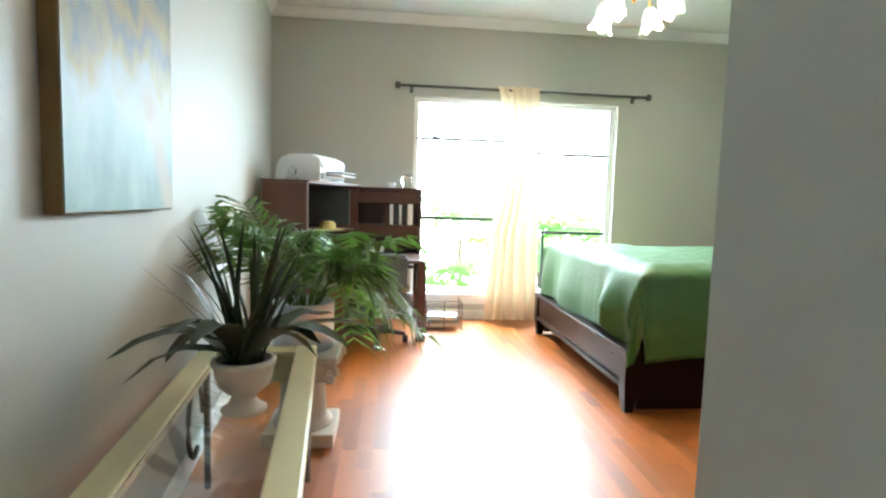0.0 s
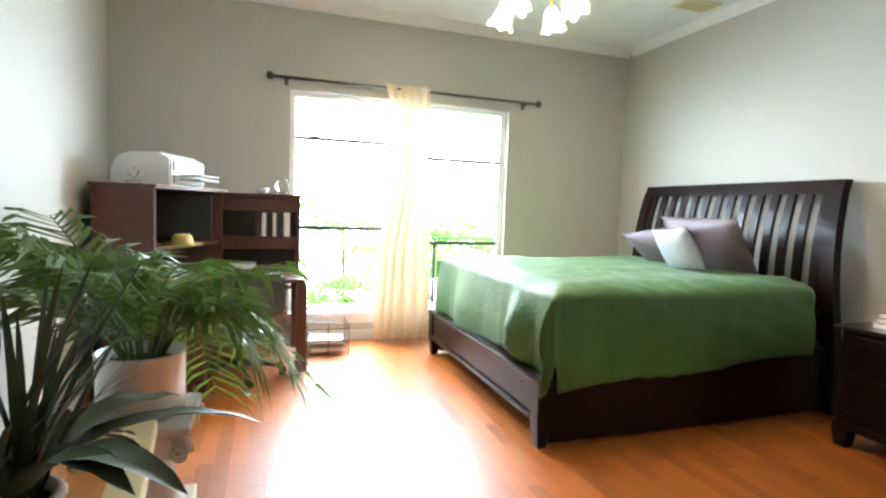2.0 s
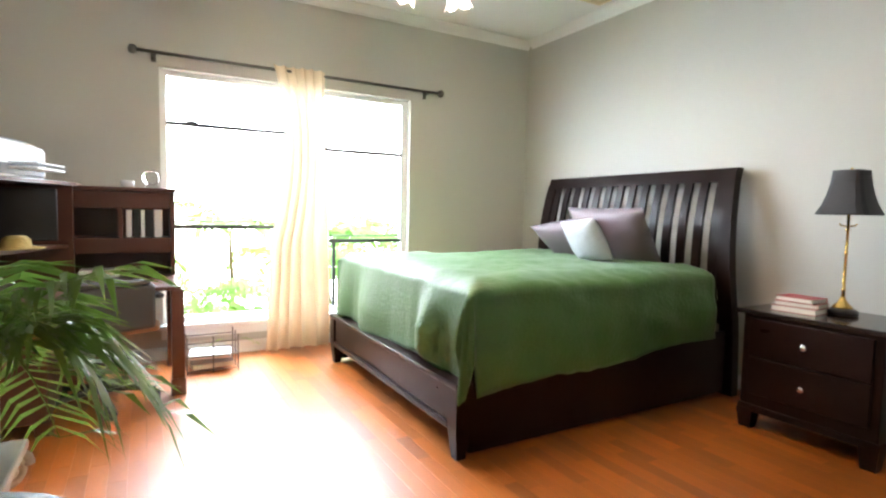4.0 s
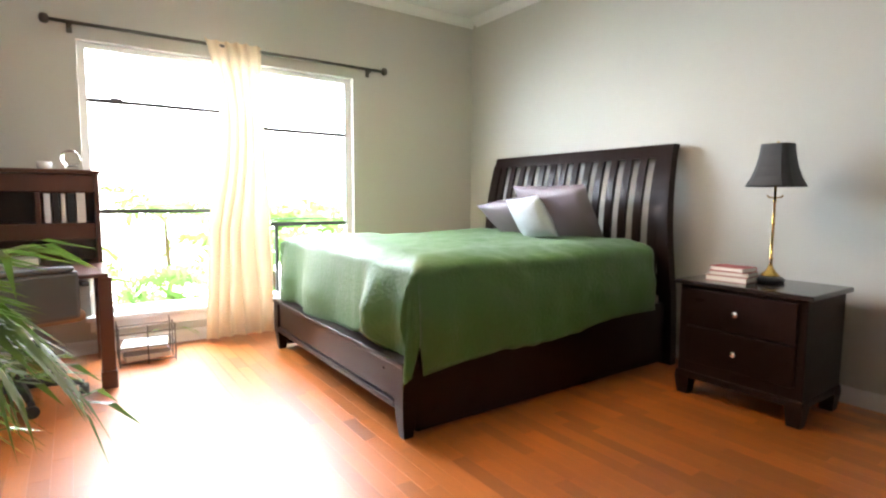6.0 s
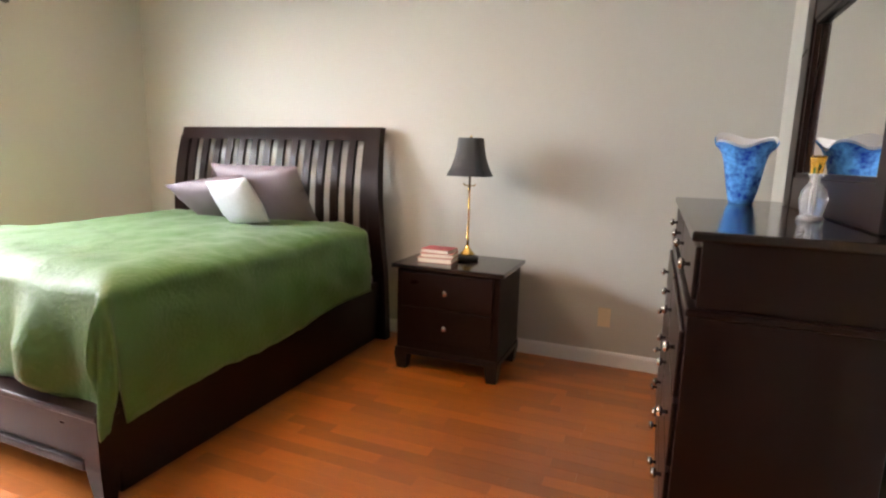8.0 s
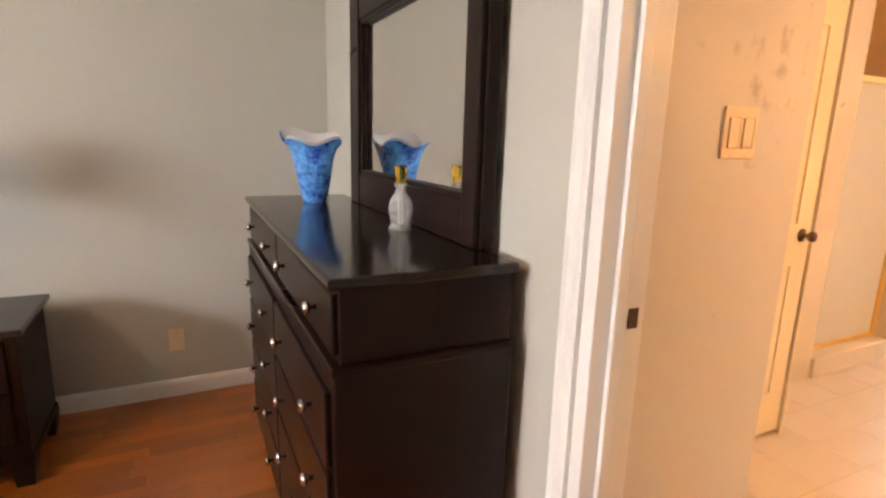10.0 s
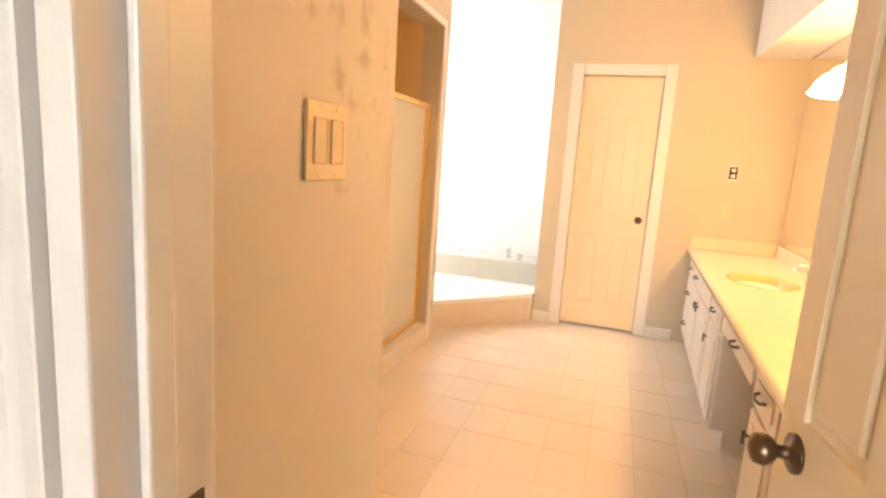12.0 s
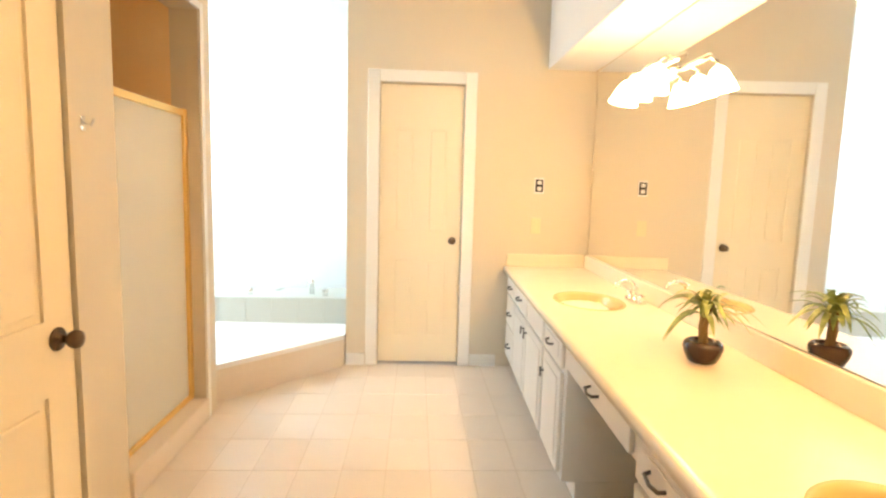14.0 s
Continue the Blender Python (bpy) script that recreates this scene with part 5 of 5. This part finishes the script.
def prism(poly, z0, z1, hole=None):
    bm = bmesh.new()
    lo = [bm.verts.new((x, y, z0)) for x, y in poly]
    hi = [bm.verts.new((x, y, z1)) for x, y in poly]
    n = len(poly)
    for i in range(n):
        j = (i + 1) % n
        bm.faces.new((lo[i], lo[j], hi[j], hi[i]))
    bm.faces.new(lo)
    if not hole:
        bm.faces.new(hi)
        return bm
    depth, shrink = hole
    cx, cy = sum(p[0] for p in poly) / n, sum(p[1] for p in poly) / n
    r1 = [bm.verts.new((cx + (x - cx) * shrink, cy + (y - cy) * shrink, z1)) for x, y in poly]
    r2 = [bm.verts.new((cx + (x - cx) * shrink * 0.8, cy + (y - cy) * shrink * 0.8, z1 - depth)) for x, y in poly]
    for i in range(n):
        j = (i + 1) % n
        bm.faces.new((hi[i], hi[j], r1[j], r1[i]))
        bm.faces.new((r1[i], r1[j], r2[j], r2[i]))
    bm.faces.new(r2)
    return bm


poly = [(3.175, -1.83), (3.86, -1.13), (3.96, -1.095), (4.94, -1.095), (4.94, -2.15), (3.175, -2.15)]
part("step_front", prism(poly, 0.0, 0.20), TILE, tub, "cream tiled front")
part("basin", prism([(3.17, -1.825), (3.855, -1.127), (3.957, -1.0925), (4.942, -1.0925), (4.942, -2.148), (3.17, -2.148)], 0.2005, 0.232, (0.028, 0.8)), TUBM, tub, "white acrylic rim and basin")
part("ledge", boxes((3.17, 4.945, -2.595, -2.155, 0.0, 0.43)), WALLTILE, tub, "pale tiled back ledge")
tw = mesh_of("tile", boxes((-0.098, 0.098, 0, 0.006, -0.098, 0.098), bev=0.003), WALLTILE)
for i in range(8):
    piece("tile", tw, tub, (3.275 + i * 0.2, -2.1545, 0.325))
tf = thing("tub_faucet", "chrome tub spout and handles on the tiled ledge", "faucet", (0, 0, 0.4305))
part("spout", tube([(3.50, -2.33, 0), (3.50, -2.32, 0.07), (3.49, -2.27, 0.11), (3.48, -2.19, 0.12)], 0.022, 12), CHROME, tf, smooth=True)
for x in (3.38, 3.97):
    part("handle", lathe([(0.025, 0), (0.02, 0.02), (0.03, 0.045), (0.02, 0.06)], 14, x, -2.25), CHROME, tf, smooth=True)
wn2 = thing("window_2", "white framed bathroom window over the tub", "window", (0, 0, 0))
wn2["kind"] = "structure"
part("window_frame", boxes((4.93, 4.949, -2.45, -2.40, 0.9, 2.3), (4.93, 4.949, -1.60, -1.55, 0.9, 2.3), (4.93, 4.949, -2.40, -1.60, 2.25, 2.3), (4.93, 4.949, -2.40, -1.60, 0.9, 0.95)), TRIM, wn2)
part("pane", boxes((4.938, 4.946, -2.40, -1.60, 0.95, 2.25)), glow("frosted_daylight_pane", (0.85, 0.93, 1.0), 3.6), wn2)

# ---- vanity ----
VX, CT = 1.985, 0.755
SLOPE = 0.035


def back_x(y):
    return BM - 0.015 + SLOPE * (y - BF)


SKEW = pose(BM - 0.015, BF, 0, 0, 0, -math.degrees(math.atan(SLOPE))) @ pose(-BM, -BF, 0)

ct = thing("countertop", "glossy cream cultured-marble vanity top with two sinks", "countertop", (0, 0, 0))
SINKS = ((1.775, -0.69), (1.815, 1.22))


def counter_mesh():
    """A slab with two oval basins sunk into it."""
    bm = bmesh.new()
    y_end = HY - 0.108
    nx, ny = 44, 230
    grid = []
    for j in range(ny + 1):
        y = BF + 0.002 + (y_end - BF - 0.002) * j / ny
        row = []
        x1 = VX + 0.035 + SLOPE * (y - BF)
        for i in range(nx + 1):
            x = back_x(y) + 0.002 + (x1 - back_x(y) - 0.002) * i / nx
            z = CT
            if x > x1 - 0.012:
                z -= 0.004 * ((x - x1 + 0.012) / 0.012) ** 2
            row.append(bm.verts.new((x, y, z)))
        grid.append(row)
    for a, b in zip(grid, grid[1:]):
        for i in range(nx):
            q = (a[i], a[i + 1], b[i + 1], b[i])
            mid = sum((v.co for v in q), Vector()) / 4
            if all(math.hypot((mid.x - sx) / 0.165, (mid.y - sy) / 0.215) > 1.02 for sx, sy in SINKS):
                bm.faces.new(q)
    bmesh.ops.delete(bm, geom=[v for v in bm.verts if not v.link_faces and v.co.x < VX], context="VERTS")
    lip = [bm.verts.new((r[-1].co.x, r[-1].co.y, CT - 0.038)) for r in grid]
    for a, b, c, d in zip(grid, grid[1:], lip, lip[1:]):
        bm.faces.new((a[-1], c, d, b[-1]))
    inner = [bm.verts.new((v.co.x - 0.05, v.co.y, CT - 0.038)) for v in lip]
    for a, b, c, d in zip(lip, lip[1:], inner, inner[1:]):
        bm.faces.new((a, c, d, b))
    return bm


part("top", counter_mesh(), COUNTER, ct, smooth=True)


def bowl(cx, cy):
    bm = bmesh.new()
    last, seg = None, 56
    for r, z in ((1.07, 0.0006), (1.05, 0.005), (1.0, 0.004), (0.96, -0.010), (0.90, -0.045), (0.78, -0.085), (0.55, -0.115), (0.28, -0.127), (0.06, -0.130)):
        ring = [bm.verts.new((cx + 0.165 * r * math.cos(2 * math.pi * k / seg), cy + 0.215 * r * math.sin(2 * math.pi * k / seg), CT + z)) for k in range(seg)]
        if last:
            for k in range(seg):
                bm.faces.new((last[k], last[(k + 1) % seg], ring[(k + 1) % seg], ring[k]))
        last = ring
    bm.faces.new(last)
    return bm


for s in SINKS:
    part("basin", bowl(*s), BASIN, ct, "tan oval basin", True)
part("backsplash", boxes((BM + 0.002, BM + 0.022, BF + 0.006, HY - 0.112, CT + 0.0005, CT + 0.095), bev=0.004), COUNTER, ct).matrix_basis = SKEW
part("side_splash", boxes((BM + 0.012, VX + 0.02, BF + 0.002, BF + 0.02, CT + 0.0005, CT + 0.095), bev=0.004), COUNTER, ct)
for sx, sy in SINKS:
    part("drain", lathe([(0.022, CT - 0.1285), (0.022, CT - 0.126), (0.012, CT - 0.1255)], 16, sx, sy), CHROME, ct, "chrome drain")


def pull(parent, y, z, kind="bail", x=VX + 0.018):
    if kind == "bail":
        part("handle", tube([(x, y - 0.045, z), (x + 0.022, y - 0.04, z - 0.004), (x + 0.026, y, z - 0.010), (x + 0.022, y + 0.04, z - 0.004), (x, y + 0.045, z)], 0.0055, 8), PEWTER, parent, "dark pewter bow pull", True)
    else:
        part("knob", tube([(x, y, z), (x + 0.02, y, z), (x + 0.022, y, z + 0.014), (x + 0.022, y, z - 0.03)], 0.0055, 8), PEWTER, parent, "dark pewter drop knob", True)


def front(parent, name, y0, y1, z0, z1, raised=True):
    d = part(name, boxes((VX + 0.001, VX + 0.018, y0 + 0.012, y1 - 0.012, z0 + 0.008, z1 - 0.008), bev=0.004), CABP, parent)
    if raised:
        part("panel", boxes((VX + 0.0185, VX + 0.024, y0 + 0.055, y1 - 0.055, z0 + 0.045, z1 - 0.045), bev=0.003), CABP, d)
    return d


def cabinet(label, y0, y1):
    c = thing("vanity_cabinet", label, "cabinet", (0, 0, 0), "vanity cabinets")
    part("body", boxes((BM + 0.22, VX, y0 + 0.001, y1 - 0.001, 0.09, CT - 0.039)), CABP, c)
    part("toe_kick", boxes((BM + 0.22, VX - 0.06, y0 + 0.001, y1 - 0.001, 0.001, 0.089)), CABP, c)
    return c


TOPZ = CT - 0.042
c1 = cabinet("white painted three-drawer vanity cabinet", BF + 0.003, -1.48)
for z0, z1 in ((0.56, TOPZ), (0.34, 0.56), (0.10, 0.34)):
    pull(front(c1, "drawer", BF + 0.01, -1.48, z0, z1, False), (BF - 1.38) / 2, (z0 + z1) / 2)
c2 = cabinet("white painted sink cabinet with two doors", -1.48, -0.54)
pull(front(c2, "drawer", -1.48, -1.01, 0.56, TOPZ, False), -1.245, 0.64)
front(c2, "drawer", -1.01, -0.54, 0.56, TOPZ, False)
pull(front(c2, "door", -1.48, -1.01, 0.10, 0.56), -1.06, 0.50, "knob")
pull(front(c2, "door", -1.01, -0.54, 0.10, 0.56), -0.96, 0.50, "knob")
c3 = cabinet("white narrow vanity cabinet, drawer over door", -0.54, -0.12)
pull(front(c3, "drawer", -0.52, -0.15, 0.56, TOPZ), -0.335, 0.64)
pull(front(c3, "door", -0.52, -0.15, 0.10, 0.56), -0.46, 0.46, "knob")
c4 = thing("kneehole_unit", "white knee-space drawer under the vanity top", "drawer", (0, 0, 0), "vanity cabinets")
part("box", boxes((VX - 0.40, VX, -0.118, 0.648, CT - 0.165, CT - 0.039)), CABP, c4)
pull(front(c4, "drawer", -0.10, 0.63, CT - 0.16, TOPZ, False), 0.30, 0.655)

c5 = cabinet("white painted sink cabinet with drawer pulls", 0.65, HY - 0.108)
pull(front(c5, "drawer", 0.66, 0.99, 0.56, TOPZ), 0.82, 0.64)
pull(front(c5, "door", 0.66, 0.99, 0.10, 0.56), 0.73, 0.47, "knob")
front(c5, "drawer", 0.99, HY - 0.115, 0.56, TOPZ)
front(c5, "door", 0.99, HY - 0.115, 0.10, 0.56)

for unit in (c1, c2, c3, c4, c5):
    unit.matrix_world = SKEW

vm = thing("vanity_mirror", "wide frameless wall mirror above the vanity", "mirror", (0, 0, 0))
vm.matrix_world = SKEW
part("pane", boxes((BM + 0.001, BM + 0.006, BF + 0.03, HY - 0.115, CT + 0.10, 2.15)), MIRROR, vm)


def faucet(sx, sy):
    f = thing("sink_faucet", "polished chrome two-handle arched sink faucet", "faucet", (back_x(sy) + 0.085, sy, CT + 0.0005), "sink faucets")
    f.scale = (1.05, 1.25, 0.85)
    part("base", boxes((-0.022, 0.022, -0.07, 0.07, 0, 0.014), bev=0.005), CHROME, f)
    part("spout", tube([(0, 0, 0.01), (0.0, 0, 0.09), (0.025, 0, 0.125), (0.06, 0, 0.13), (0.09, 0, 0.115), (0.10, 0, 0.09)], 0.011, 12), CHROME, f, smooth=True)
    for y in (-0.06, 0.06):
        h = part("handle", lathe([(0.016, 0.012), (0.012, 0.04), (0.016, 0.05), (0.01, 0.06)], 14, 0, y), CHROME, f, smooth=True)
        part("lever", tube([(0, y, 0.055), (0.012, y + (0.055 if y > 0 else -0.055), 0.066)], 0.006, 8), CHROME, h)
    return f


for sx, sy in SINKS:
    faucet(sx, sy)

pp = thing("potted_dracaena", "small variegated plant in a round brown pot", "plant", (1.70, 0.265, CT + 0.0005))
part("pot", lathe([(0.038, 0), (0.046, 0.006), (0.056, 0.026), (0.063, 0.050), (0.061, 0.064), (0.052, 0.074), (0.046, 0.075), (0.041, 0.062)], 28), POTB, pp, "glossy brown round pot", True)
part("soil", lathe([(0.040, 0.055), (0.040, 0.064)], 18), SOIL, pp)
part("stem", tube([(0, 0, 0.065), (0.005, 0, 0.12), (0, 0.004, 0.185)], 0.016, 8), BARK, pp)
rng = random.Random(8)
bml = bmesh.new()
for i in range(46):
    blade(bml, (rng.uniform(-0.01, 0.01), rng.uniform(-0.01, 0.01), rng.uniform(0.14, 0.19)), i * 2.4, rng.uniform(0.13, 0.215), rng.uniform(0.010, 0.017), rng.uniform(0.65, 1.48), rng.uniform(0.5, 1.15), 8, 0.35)
part("leaves", bml, LEAFV, pp, "yellow-striped arching leaves", True)

# vanity light bars
LZ = 1.915


def bell(seg=28):
    bm = bmesh.new()
    last = None
    for r, z in ((0.024, 0), (0.036, -0.012), (0.052, -0.04), (0.066, -0.08), (0.078, -0.115), (0.082, -0.125)):
        ring = [bm.verts.new((r * math.cos(2 * math.pi * i / seg), r * math.sin(2 * math.pi * i / seg), z)) for i in range(seg)]
        if last:
            for i in range(seg):
                bm.faces.new((last[i], last[(i + 1) % seg], ring[(i + 1) % seg], ring[i]))
        else:
            bm.faces.new(ring)
        last = ring
    return bm


def vanity_light(y0, y1):
    vl = thing("vanity_light", "chrome vanity light bar with three lit bell glasses", "wall light", (0, 0, 0), "vanity lights")
    vl.matrix_world = SKEW
    part("bar", tube([(BM + 0.06, y0, LZ), (BM + 0.06, y1, LZ)], 0.012, 10), CHROME, vl, smooth=True)
    part("rose", lathe([(0.06, 0), (0.06, 0.008), (0.03, 0.02), (0.012, 0.055)], 24), CHROME, vl, smooth=True).matrix_basis = pose(BM + 0.007, (y0 + y1) / 2, LZ, 0, 90, 0)
    for i in range(3):
        y = y0 + 0.08 + i * (y1 - y0 - 0.16) / 2
        arm = part("arm", tube([(BM + 0.06, y, LZ), (BM + 0.10, y, LZ + 0.015), (BM + 0.135, y, LZ), (BM + 0.14, y, LZ - 0.03)], 0.008, 8), CHROME, vl, smooth=True)
        part("globe", bell(), BULB, arm, "lit frosted bell glass", True).matrix_basis = pose(BM + 0.14, y, LZ - 0.03, 0, -12, 0) @ Matrix.Scale(0.9, 4)


vanity_light(-0.91, -0.38)
vanity_light(0.70, 1.38)

# outlet and plate on the end wall
ol = wall_plate("wall_outlet", "dark open outlet box without its cover", pose(1.788, BF + 0.0005, 1.346, 0, 0, 0), WHITEP)
part("hole", boxes((-0.028, 0.028, 0.0065, 0.008, -0.045, 0.045)), BLACK, ol, "dark open box")
wall_plate("wall_outlet", "almond outlet plate above the vanity", pose(1.80, BF + 0.0005, 1.056, 0, 0, 0), ALMOND)

# ---- floor strips and tiles ----
fl = bpy.data.objects["floor"]
SW_, SL_ = 0.067, 0.46
strips = []
rng = random.Random(2)
nx = int((XE - XL) / SW_) + 2
for i in range(nx):
    x = XL - 0.02 + i * SW_
    y = HY - 0.1 - rng.uniform(0, SL_) if x < HX else YS - 0.10 - rng.uniform(0, SL_)
    lo = HY - 0.1 if x < HX + 0.05 else YS - 0.10
    while y < YW:
        ln = SL_ * rng.choice((0.5, 0.75, 1.0, 1.0))
        a, b = max(y, lo), min(y + ln, YW)
        if b - a > 0.02 and x < XE:
            strips.append((x, a, b))
        y += ln
near = sorted(strips, key=lambda s: (s[0] - 2.6) ** 2 + ((s[1] + s[2]) / 2 - 4.0) ** 2)
cache = {}
for x, a, b in near[:300]:
    key = round((b - a) * 20) / 20
    ln = b - a
    if abs(ln - key) > 1e-6:
        key = ln
    if key not in cache:
        cache[key] = mesh_of("plank", boxes((0.0002, SW_ - 0.0002, 0.0002, ln - 0.0002, -0.012, 0.0), bev=0.0004), PLANK)
    piece("plank", cache[key], fl, (x, a, 0))
rest = bmesh.new()
for x, a, b in near[300:]:
    box(rest, x + 0.0005, min(x + SW_ - 0.0005, XE + 0.05), a + 0.0005, b - 0.0005, -0.012, 0.0)
part("planks", rest, PLANK, fl)["kind"] = "stuff"

fb = bpy.data.objects["floor_bath"]
TW_, TL_ = 0.2035, 0.305
tm = mesh_of("tile", boxes((0.002, TW_ - 0.002, 0.002, TL_ - 0.002, -0.008, 0.0), bev=0.001), TILE)
for i in range(14):
    for j in range(14):
        x, y = 1.359 + i * TW_, -1.915 + j * TL_
        if x + TW_ < 4.1 and y + TL_ < YS - 0.10 and x > BM - 0.1:
            piece("tile", tm, fb, (x, y, 0))
